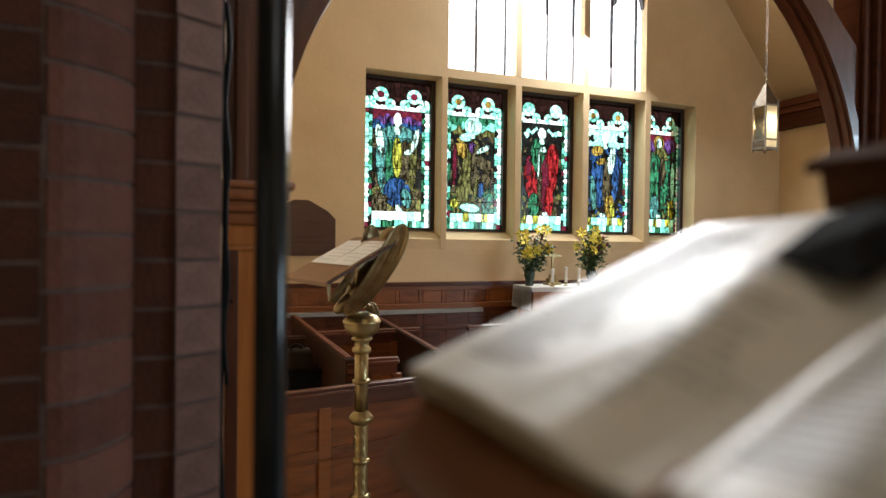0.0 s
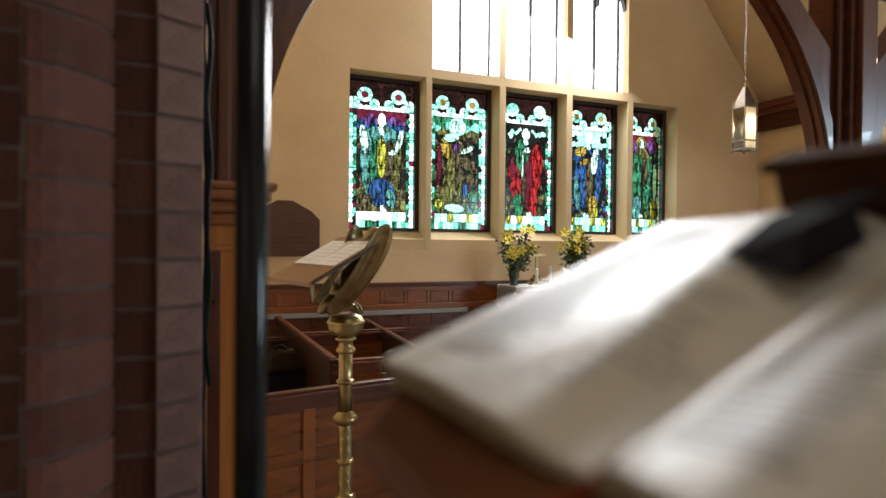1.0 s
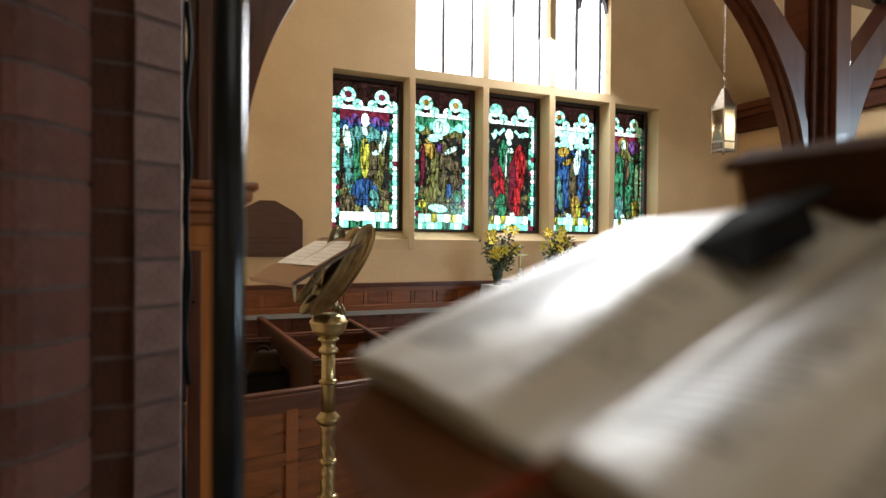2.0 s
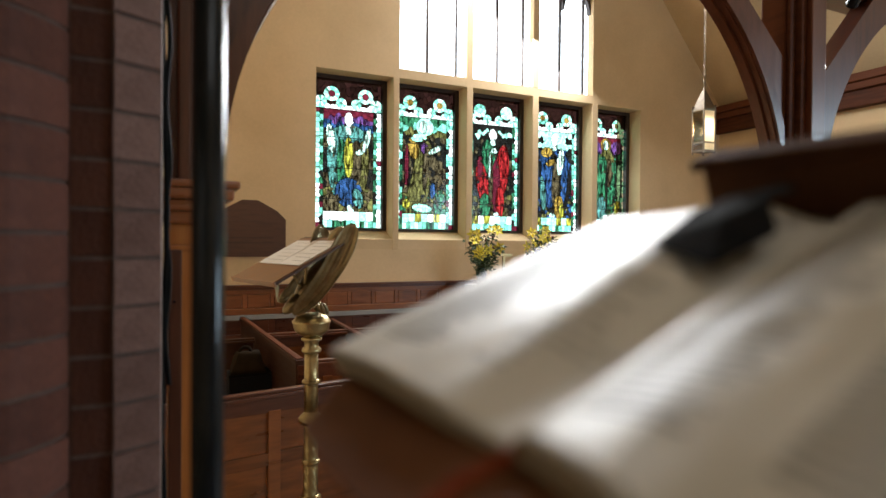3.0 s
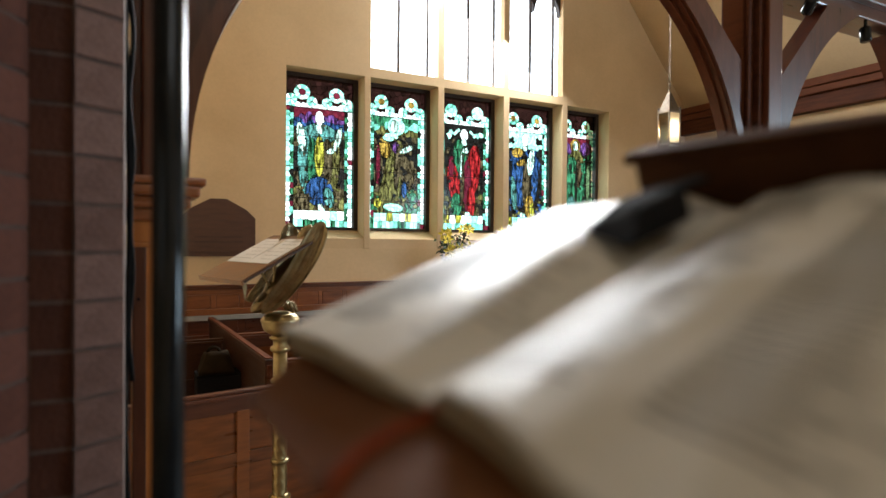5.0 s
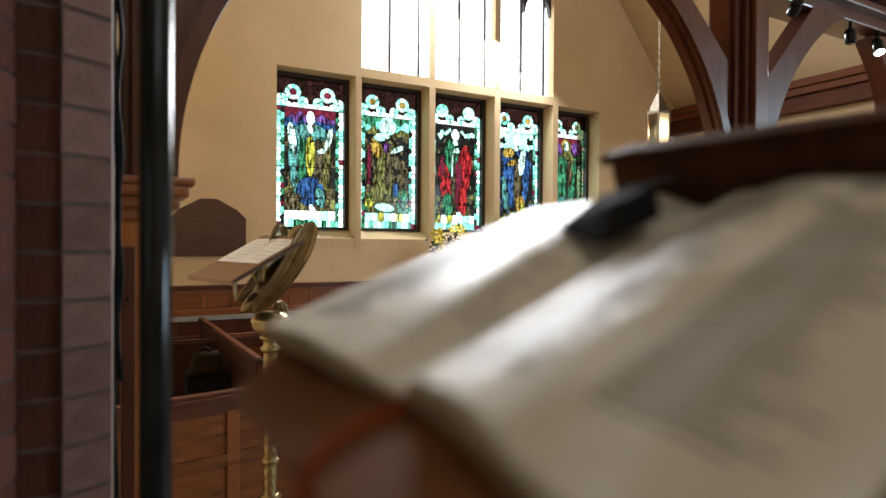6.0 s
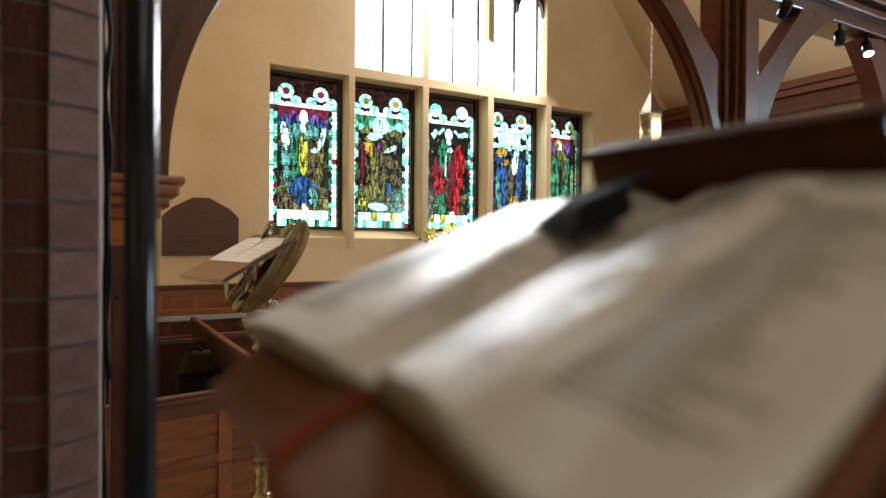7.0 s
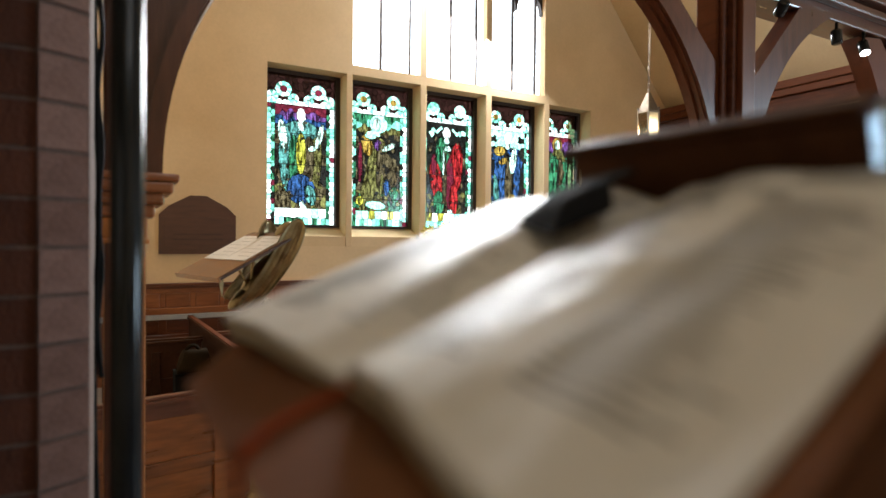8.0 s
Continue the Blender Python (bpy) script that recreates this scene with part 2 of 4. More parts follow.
def boxes(*items, bevel=0.004):
    bm = bmesh.new()
    for it in items:
        box(bm, *it, bevel=bevel)
    return bm


def prism(pts, axis, a, b, bevel=0.0):
    """A flat outline carried from a to b along axis; pts are the two other coordinates in x, y, z order."""
    bm = bmesh.new()
    rings = []
    for w in (a, b):
        ring = []
        for p in pts:
            c = list(p)
            c.insert("xyz".index(axis), w)
            ring.append(bm.verts.new(c))
        rings.append(ring)
    bm.faces.new(rings[0]), bm.faces.new(rings[1][::-1])
    for i in range(len(pts)):
        j = (i + 1) % len(pts)
        bm.faces.new((rings[0][i], rings[0][j], rings[1][j], rings[1][i]))
    if bevel:
        es = [e for e in bm.edges if len(e.link_faces) == 2 and e.calc_face_angle(0) > 0.6]
        bmesh.ops.bevel(bm, geom=es, offset=bevel, segments=2, affect="EDGES")
    return bm


def lathe(profile, n=28, center=(0, 0), twist=None):
    """Turned shape from (radius, z) pairs."""
    bm = bmesh.new()
    rings = []
    for r, z in profile:
        ring = []
        for k in range(n):
            a = 2 * math.pi * k / n
            rr = r * (1 + twist(a, z)) if twist else r
            ring.append(bm.verts.new((center[0] + rr * math.cos(a), center[1] + rr * math.sin(a), z)))
        rings.append(ring)
    for a, b in zip(rings, rings[1:]):
        for k in range(n):
            bm.faces.new((a[k], a[(k + 1) % n], b[(k + 1) % n], b[k]))
    bm.faces.new(rings[0][::-1]), bm.faces.new(rings[-1])
    return bm


def tube(points, r, n=8):
    bm = bmesh.new()
    rings = []
    pts = [Vector(p) for p in points]
    for i, p in enumerate(pts):
        d = (pts[min(i + 1, len(pts) - 1)] - pts[max(i - 1, 0)]).normalized()
        s = d.orthogonal().normalized() if i == 0 else (s - d * s.dot(d)).normalized()
        t = d.cross(s)
        rings.append([bm.verts.new(p + (s * math.cos(2 * math.pi * k / n) + t * math.sin(2 * math.pi * k / n)) * r) for k in range(n)])
    for a, b in zip(rings, rings[1:]):
        for k in range(n):
            bm.faces.new((a[k], a[(k + 1) % n], b[(k + 1) % n], b[k]))
    bm.faces.new(rings[0][::-1]), bm.faces.new(rings[-1])
    return bm


def ball(bm, center, radii, rot=None, u=16, v=10):
    bmesh.ops.create_uvsphere(bm, u_segments=u, v_segments=v, radius=1, matrix=Matrix.LocRotScale(Vector(center), rot, Vector(radii)))
    return bm


# ---------------------------------------------------------------- the shell
E = 6.5           # inner face of the east wall
X0, X1 = -0.12, 7.8
LIGHT_X = [(1.507, 2.415), (2.49, 3.38), (3.467, 4.355), (4.445, 5.335), (5.425, 6.2)]
SILL, HEAD = 1.79, 3.685
UP_X = [(2.49, 3.38), (3.467, 4.355), (4.445, 5.335)]
UP_Z0, UP_Z1 = 3.795, 5.5


def wall_east():
    # solid pieces round the two rows of openings
    it = [(-0.6, LIGHT_X[0][0], E, E + 0.5, 0, 9.6), (LIGHT_X[-1][1], X1 + 0.4, E, E + 0.5, 0, 9.6),
          (LIGHT_X[0][0], LIGHT_X[-1][1], E, E + 0.5, 0, SILL - 0.12),
          (LIGHT_X[0][0], UP_X[0][0], E, E + 0.5, HEAD, 9.6), (UP_X[-1][1], LIGHT_X[-1][1], E, E + 0.5, HEAD, UP_Z0 - 0.1), (UP_X[-1][1], LIGHT_X[-1][1], E, E + 0.12, UP_Z0 - 0.1, 9.6),
          (UP_X[0][0], UP_X[-1][1], E, E + 0.5, HEAD, UP_Z0 - 0.1), (UP_X[0][0], UP_X[-1][1], E, E + 0.12, UP_Z0 - 0.1, UP_Z0), (UP_X[0][0], UP_X[-1][1], E, E + 0.5, UP_Z1, 9.6)]
    w = part("wall_east", boxes(*it, bevel=0), plaster)
    tagged(w, "cream plastered gable wall with two rows of windows", "wall", kind="structure")
    for i, ((a, b), (c, d)) in enumerate(zip(LIGHT_X, LIGHT_X[1:])):
        z1 = HEAD
        part("mullion", boxes((b, c, E - 0.003, E + 0.36, SILL - 0.12, z1), bevel=0.006), plaster, w)
    for (a, b), (c, d) in zip(UP_X, UP_X[1:]):
        part("mullion", boxes((b, c, E - 0.003, E + 0.1, UP_Z0, UP_Z1), bevel=0.006), plaster, w)
    for a, b in LIGHT_X:
        # sloping sill in front of the glass
        part("window_sill", prism([(E + 0.003, SILL - 0.12), (E + 0.3, SILL - 0.12), (E + 0.3, SILL + 0.1), (E + 0.26, SILL + 0.1), (E + 0.003, SILL - 0.005)], "x", a, b), plaster, w)
    return w


def clip_poly(poly, n, d):
    """Keeps the side n . p <= d of a flat outline."""
    out = []
    for i, p in enumerate(poly):
        q = poly[(i + 1) % len(poly)]
        sp, sq = n[0] * p[0] + n[1] * p[1] - d, n[0] * q[0] + n[1] * q[1] - d
        if sp <= 0:
            out.append(p)
        if sp * sq < 0:
            k = sp / (sp - sq)
            out.append((p[0] + (q[0] - p[0]) * k, p[1] + (q[1] - p[1]) * k))
    return out


def cells(seeds, w, h, squash):
    """The leaded pieces round the seeds, drawn out upright by squashing the height while they are cut."""
    res = []
    flat = [(x, y * squash) for x, y in seeds]
    for i, s in enumerate(flat):
        full = [(0, 0), (w, 0), (w, h * squash), (0, h * squash)]
        near = sorted((o for j, o in enumerate(flat) if j != i), key=lambda o: (o[0] - s[0]) ** 2 + (o[1] - s[1]) ** 2)[:36]
        for o in near:
            nx, ny = o[0] - s[0], o[1] - s[1]
            le = math.hypot(nx, ny)
            nx, ny = nx / le, ny / le
            full = clip_poly(full, (nx, ny), nx * (o[0] + s[0]) / 2 + ny * (o[1] + s[1]) / 2)
        if len(full) > 2:
            res.append((seeds[i], [(x, y / squash) for x, y in full]))
    return res


# Each light's design as plain ovals: colour, centre across and up, half width, half height, turn; later ones lie on top.
LIGHT_A = [("teal", .5, .6, .29, .1, 0), ("teal", .31, .4, .12, .2, 5), ("olive", .69, .4, .11, .2, -5), ("brown", .6, .42, .09, .18, -2), ("green", .41, .4, .08, .2, 2), ("blue", .5, .24, .2, .1, 0),
           ("teal", .64, .2, .08, .07, 12), ("brown", .24, .18, .1, .05, 10), ("yellow", .5, .48, .07, .14, 0), ("pale", .24, .6, .06, .1, 8), ("pale", .77, .6, .045, .09, -14), ("pale", .68, .52, .08, .018, 20),
           ("pale", .5, .67, .05, .04, 0), ("white", .5, .735, .06, .05, 0), ("pale", .52, .135, .04, .022, 0)]
LIGHT_B = [("mint", .5, .735, .15, .065, 0), ("olive", .46, .38, .17, .26, -8), ("brown", .66, .42, .13, .12, 16), ("olive", .36, .3, .12, .18, -14), ("ruby", .2, .45, .035, .14, 0), ("gold", .31, .58, .09, .08, 10),
           ("purple", .5, .58, .07, .045, 20), ("brown", .52, .44, .05, .16, -4), ("blue", .64, .28, .045, .06, 0), ("green", .79, .22, .075, .045, 0), ("yellow", .2, .18, .06, .035, 0),
           ("mint", .4, .655, .13, .03, 8), ("pale", .68, .575, .13, .02, 30), ("pale", .47, .735, .065, .045, 0), ("mint", .46, .15, .17, .03, -6)]
LIGHT_C = [("dark", .5, .5, .3, .26, 0), ("green", .42, .56, .12, .13, 4), ("red", .3, .37, .11, .15, 8), ("red", .68, .46, .13, .2, -4), ("ruby", .56, .34, .08, .2, 0),
           ("green", .36, .19, .1, .09, 0), ("red", .64, .22, .08, .12, 0), ("ruby", .26, .48, .05, .08, 0), ("brown", .46, .38, .045, .2, 0), ("pale", .52, .605, .06, .02, -20), ("pale", .44, .5, .02, .1, 0),
           ("white", .5, .725, .075, .045, 0), ("pale", .5, .67, .05, .03, 0), ("pale", .57, .125, .05, .014, 0)]
LIGHT_D = [("mint", .5, .735, .24, .06, 0), ("dark", .58, .36, .24, .24, 0), ("blue", .37, .42, .14, .24, 4), ("blue", .71, .4, .07, .18, -4), ("teal", .27, .3, .06, .14, 6), ("gold", .34, .63, .12, .04, 10),
           ("brown", .53, .36, .08, .2, 0), ("gold", .6, .2, .1, .09, 0), ("yellow", .66, .17, .05, .06, 0), ("pale", .63, .56, .07, .11, -8), ("gold", .42, .55, .1, .025, 24),
           ("pale", .5, .68, .06, .035, 0), ("white", .5, .735, .065, .05, 0), ("pale", .46, .13, .06, .016, 0)]
LIGHT_E = [("gold", .47, .73, .14, .06, 0), ("olive", .5, .59, .2, .11, 0), ("green", .42, .38, .2, .26, 4), ("green", .62, .4, .09, .2, -6), ("brown", .57, .5, .07, .12, 0), ("teal", .38, .2, .14, .1, 0),
           ("dark", .5, .36, .03, .2, 0), ("mint", .82, .42, .045, .16, 0), ("yellow", .79, .19, .07, .08, 0), ("mint", .2, .58, .045, .12, 0), ("pale", .47, .73, .065, .04, 0), ("pale", .46, .135, .06, .015, 0)]
DESIGNS = (LIGHT_A, LIGHT_B, LIGHT_C, LIGHT_D, LIGHT_E)
# the field behind the heads, beside the robes and at the foot of each light
FIELDS = ((("ruby", "purple", "blue"), ("dark", "brown", "dark"), ("brown", "olive", "brown")), (("green", "aqua", "olive"), ("dark", "brown", "dark"), ("olive", "brown", "green")),
          (("dark", "mint", "dark"), ("dark", "dark", "brown"), ("brown", "dark", "olive")), (("mint", "dark", "mint"), ("dark", "dark", "blue"), ("blue", "olive", "dark")),
          (("ruby", "purple", "purple"), ("dark", "green", "dark"), ("olive", "dark", "green")))
LOBES = [(.25, .9, .112), (.75, .9, .112), (.09, .845, .085), (.39, .842, .075), (.61, .842, .075), (.91, .845, .085)]


def in_oval(o, s, t, grow=0.0):
    c, n = math.cos(radians(o[5])), math.sin(radians(o[5]))
    dx, dy = s - o[1], (t - o[2]) * 2.25
    return ((dx * c + dy * n) / (o[3] + grow)) ** 2 + ((dy * c - dx * n) / (o[4] * 2.25 + grow)) ** 2 < 1


def oval_rim(o, n, grow):
    c, q = math.cos(radians(o[5])), math.sin(radians(o[5]))
    for k in range(n):
        a = 2 * math.pi * k / n
        x, y = (o[3] + grow) * math.cos(a), (o[4] * 2.25 + grow) * math.sin(a)
        yield o[1] + x * c - y * q, o[2] + (x * q + y * c) / 2.25


def picture_color(s, t, i, rng):
    for o in reversed(DESIGNS[i]):
        if in_oval(o, s, t):
            return rng.choice(("dark", "brown")) if rng and o[0] not in ("white", "pale", "mint") and rng.random() < 0.04 else o[0]
    head, beside, foot = FIELDS[i]
    if t > 0.66:
        return head[min(int((0.8 - t) / 0.047), 2)]
    return foot[int(s * 23 + t * 31) % 3] if t < 0.27 else beside[int(s * 17 + t * 13) % 3]


def canopy_color(s, t, i, rng):
    for k, (c, h, r) in enumerate(LOBES):
        d = math.hypot(s - c, (t - h) * 2.25)
        if d < r:
            if k < 2 and d < 0.035:
                return ("ruby", "gold", "mint", "gold", "olive")[i]
            return rng.choice(("mint", "mint", "white", "aqua"))
    if t < 0.842:
        return "white" if 0.16 < s < 0.84 and t < 0.83 else rng.choice(("mint", "aqua", "white"))
    return "plum"


def border_color(s, t, rng):
    """The colour of a piece of the border or the base band."""
    dx = abs(s - 0.5)
    if t < 0.11 and dx < 0.37:
        return rng.choice(("white", "white", "yellow", "mint")) if 0.045 < t else rng.choice(("aqua", "mint", "aqua", "green"))
    if rng.random() < 0.04:
        return "ruby"
    return rng.choice(("mint", "white", "white", "mint", "aqua")) if dx > 0.4 else rng.choice(("aqua", "green", "green", "aqua", "dark"))


def stained_window(i, a, b):
    """One leaded light of the lower row: dark frame, lead net and coloured pieces."""
    rng = random.Random(40 + i)
    z0, z1, y = SILL + 0.1, HEAD, E + 0.25
    root = thing("window_%d" % (i + 1), "leaded stained glass window in green, %s and white" % ("blue and yellow", "olive and gold", "red", "deep blue", "dark green")[i], "window", "stained glass windows", "structure", (a, y, z0))
    w, h = b - a, z1 - z0
    fr = 0.035
    part("window_frame", boxes((0, fr, -0.03, 0.04, 0, h), (w - fr - 0.02, w, -0.03, 0.04, 0, h), (fr, w - fr - 0.02, -0.03, 0.04, 0, 0.028), (fr, w - fr - 0.02, -0.03, 0.04, h - 0.04, h), bevel=0.004), frame_mat, root)
    gw, gh, ox, oz = w - 2 * fr - 0.02, h - 0.068, fr, 0.028
    pieces = []

    def field(s0, s1, t0, t1, seeds, paint, lead_w):
        loc = [((s - s0) * gw, (t - t0) * gh) for s, t in seeds]
        for (u, v), full in cells(loc, (s1 - s0) * gw, (t1 - t0) * gh, 1.0):
            pieces.append(([(x / gw + s0, z / gh + t0) for x, z in full], paint(u / gw + s0, v / gh + t0), lead_w))

    def scatter(seeds, s0, s1, t0, t1, gap, tries):
        for k in range(tries):
            q = (rng.uniform(s0 + 0.012, s1 - 0.012), rng.uniform(t0 + 0.006, t1 - 0.006))
            if all(math.hypot(q[0] - o[0], (q[1] - o[1]) * 1.7) > gap for o in seeds):
                seeds.append(q)

    def rims(seeds, ovals, s0, s1, t0, t1, gap, step=0.055):
        for k, o in enumerate(ovals):
            n = max(7, int(6.3 * max(o[3], o[4] * 2.25) / step))
            for grow in (-0.011, 0.011):
                for q in oval_rim(o, n, grow):
                    hidden = any(in_oval(p, q[0], q[1], 0.004) for p in ovals[k + 1:])
                    if not hidden and s0 + 0.006 < q[0] < s1 - 0.006 and t0 + 0.004 < q[1] < t1 - 0.004 and all(math.hypot(q[0] - p[0], (q[1] - p[1]) * 2.25) > gap for p in seeds):
                        seeds.append(q)

    edge = lambda s, t: border_color(s, t, rng)
    nb = 24
    for s0, s1, sa, sb in ((0.0, 0.13, 0.045, 0.112), (0.87, 1.0, 0.955, 0.888)):
        sd = [(sa + rng.uniform(-0.003, 0.003), (k + 0.5 + rng.uniform(-0.2, 0.2)) / nb * 0.8) for k in range(nb)]
        sd += [(sb, (k + rng.uniform(0.3, 0.7)) / 19 * 0.8) for k in range(19)]
        field(s0, s1, 0.0, 0.8, sd, edge, 0.003)
    field(0.13, 0.87, 0.0, 0.11, [(0.13 + 0.74 * (k + 0.5) / 7, 0.075 + rng.uniform(-0.006, 0.006)) for k in range(7)] + [(0.13 + 0.74 * (k + 0.5) / 11, 0.02) for k in range(11)], edge, 0.003)
    inner = []
    rims(inner, DESIGNS[i], 0.13, 0.87, 0.11, 0.8, 0.017)
    scatter(inner, 0.13, 0.87, 0.11, 0.8, 0.05, 900)
    field(0.13, 0.87, 0.11, 0.8, inner, lambda s, t: picture_color(s, t, i, rng), 0.0015)
    top = [(c, h) for c, h, r in LOBES[:2]]
    rims(top, [("", c, h, r, r / 2.25, 0) for c, h, r in LOBES[2:] + LOBES[:2]], 0.0, 1.0, 0.8, 1.0, 0.018, 0.045)
    top += [((k + 0.5) / 9, 0.813) for k in range(9)]
    scatter(top, 0.0, 1.0, 0.8, 1.0, 0.06, 400)
    field(0.0, 1.0, 0.8, 1.0, top, lambda s, t: canopy_color(s, t, i, rng), 0.0022)
    lead = bmesh.new()
    for poly, col, lw in pieces:
        pts = [(ox + s * gw, oz + t * gh) for s, t in poly]
        keep = [p for k, p in enumerate(pts) if math.hypot(p[0] - pts[k - 1][0], p[1] - pts[k - 1][1]) > 1e-4]
        if len(keep) < 3:
            continue
        bm = bmesh.new()
        bm.faces.new([bm.verts.new((x, 0, z)) for x, z in keep])
        part("pane", bm, GLASS[col], root)
        for k, p in enumerate(keep):
            q = keep[(k + 1) % len(keep)]
            le = math.hypot(q[0] - p[0], q[1] - p[1])
            wide = lw
            if lw < 0.002:
                # broader lead along the outlines of the design
                ms, mt, es, et = ((p[0] + q[0]) / 2 - ox) / gw, ((p[1] + q[1]) / 2 - oz) / gh, (q[1] - p[1]) / le * 0.012, -(q[0] - p[0]) / le * 0.0055
                if picture_color(ms + es, mt + et, i, None) != picture_color(ms - es, mt - et, i, None):
                    wide = 0.0042
            nx, ny = -(q[1] - p[1]) / le * wide, (q[0] - p[0]) / le * wide
            lead.faces.new([lead.verts.new((x, -0.002, z)) for x, z in ((p[0] - nx, p[1] - ny), (q[0] - nx, q[1] - ny), (q[0] + nx, q[1] + ny), (p[0] + nx, p[1] + ny))])
    part("lead_net", lead, lead_mat, root)
    # saddle bars across the light
    for k in (0.2, 0.4, 0.6, 0.78):
        part("saddle_bar", boxes((fr, w - fr - 0.02, -0.012, -0.006, h * k, h * k + 0.008), bevel=0), lead_mat, root)


def cusped_head(w, z0, z1, y0, y1):
    """A stone head with two pointed cusped openings cut from its underside."""
    pts = [(0, z1), (0, z0)]
    for k in range(2):
        c, r = w * (0.25 + 0.5 * k), w * 0.242
        for j in range(13):
            an = math.pi * (1 - j / 12)
            bump = 1.0 + 0.16 * abs(math.sin(an * 1.5))
            pts.append((c + r * math.cos(an), z0 + r * 1.15 * math.sin(an) * bump))
    pts += [(w, z0), (w, z1)]
    return prism([(p[0], p[1]) for p in pts], "y", y0, y1)


def upper_window(i, a, b):
    y = E + 0.09
    root = thing("window_%d" % (6 + i), "tall clear leaded window, bright with daylight", "window", "upper windows", "structure", (a, y, UP_Z0))
    w, h = b - a, UP_Z1 - UP_Z0
    bm = bmesh.new()
    box(bm, 0, w, 0, 0.006, 0, h)
    pane = part("pane", bm, clear_glass, root)
    pane.visible_shadow = False
    part("window_sill", prism([(-0.086, -0.012), (0.02, -0.012), (0.02, 0.02), (0.0, 0.02)], "x", 0.002, w - 0.002), stone, root)
    part("window_head", cusped_head(w, h - (0.57 if i == 2 else 0.34), h, -0.02, 0.05), frame_mat, root)
    for x, wd in ((0.386, 0.014), (0.776, 0.012)):
        part("window_bar", boxes((x - wd, x + wd, -0.02, 0.02, 0.02, h - 0.05), bevel=0.002), frame_mat, root)
    for k in range(1, 5):
        part("saddle_bar", boxes((0, w, -0.006, -0.002, h * k / 5, h * k / 5 + 0.003), bevel=0), lead_mat, root)


def shell():
    bm = boxes((-3.4, X1 + 0.4, -5.4, E + 0.5, -0.2, 0.0), bevel=0)
    tagged(part("floor", bm, floor_mat), "worn buff tiled church floor", "floor", kind="structure")
    wall_east()
    tagged(part("wall_south", boxes((X1, X1 + 0.4, -5.0, E, 0, 3.9), bevel=0), plaster), "cream plastered side wall under the roof", "wall", kind="structure")
    tagged(part("wall_north", boxes((X0 - 0.4, X0, 2.1, E, 0, 3.9), bevel=0), plaster), "cream plastered chancel side wall", "wall", kind="structure")
    tagged(part("wall_nave", boxes((-3.4, -3.0, -5.0, 2.1, 0, 3.9), (-3.0, X0 - 0.4, 1.9, 2.1, 0, 3.9), bevel=0), plaster), "cream plastered nave wall", "wall", kind="structure")
    tagged(part("wall_west", boxes((-3.4, X1 + 0.4, -5.4, -5.0, 0, 9.6), bevel=0), plaster), "cream plastered wall closing the nave", "wall", kind="structure")
    # sloping ceilings on either side of the ridge
    r, s = 3.84, 1.2
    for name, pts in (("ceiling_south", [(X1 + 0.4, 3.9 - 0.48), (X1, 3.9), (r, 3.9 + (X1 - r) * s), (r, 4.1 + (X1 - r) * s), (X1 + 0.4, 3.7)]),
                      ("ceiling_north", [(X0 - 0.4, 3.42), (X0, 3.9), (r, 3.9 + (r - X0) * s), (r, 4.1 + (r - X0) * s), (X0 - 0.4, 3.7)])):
        tagged(part(name, prism(pts, "y", -5.0, E), plaster_dim), "cream plastered sloping ceiling", "ceiling", kind="structure")
    tagged(part("ceiling_nave", boxes((-3.4, X0 - 0.4, -5.0, 2.1, 3.72, 3.9), bevel=0), plaster_dim), "cream plastered aisle ceiling", "ceiling", kind="structure")
    # wall plate along the side wall
    wp = thing("wall_plate_beam", "dark red moulded timber wall plate under the ceiling", "beam", kind="structure", at=(X1, 0, 3.46))
    part("lower_fascia", boxes((-0.14, 0.0, -4.9, E, 0.0, 0.2), bevel=0.01), oak_dull, wp)
    part("upper_moulding", boxes((-0.2, 0.0, -4.9, E, 0.2, 0.29), (-0.24, 0.0, -4.9, E, 0.29, 0.39), bevel=0.016), oak_dull, wp)
    ft = part("sanctuary_step", boxes((X0, X1, 5.0, E, 0, 0.3), bevel=0.01), floor_mat)
    tagged(ft, "buff tiled sanctuary step", "step", kind="structure")
    sk = bmesh.new()
    vs = [sk.verts.new(p) for p in ((-8, 9.5, -0.2), (17, 9.5, -0.2), (17, 9.5, 13), (-8, 9.5, 13))]
    sk.faces.new(vs)
    tagged(part("backdrop", sk, sky_glow), "bright white overcast sky beyond the windows", "sky", kind="structure")
    gr = bmesh.new()
    gr.faces.new([gr.verts.new(p) for p in ((-400, -400, -0.25), (400, -400, -0.25), (400, 400, -0.25), (-400, 400, -0.25))])
    tagged(part("ground", gr, mortar), "grey ground outside", "ground", kind="structure")


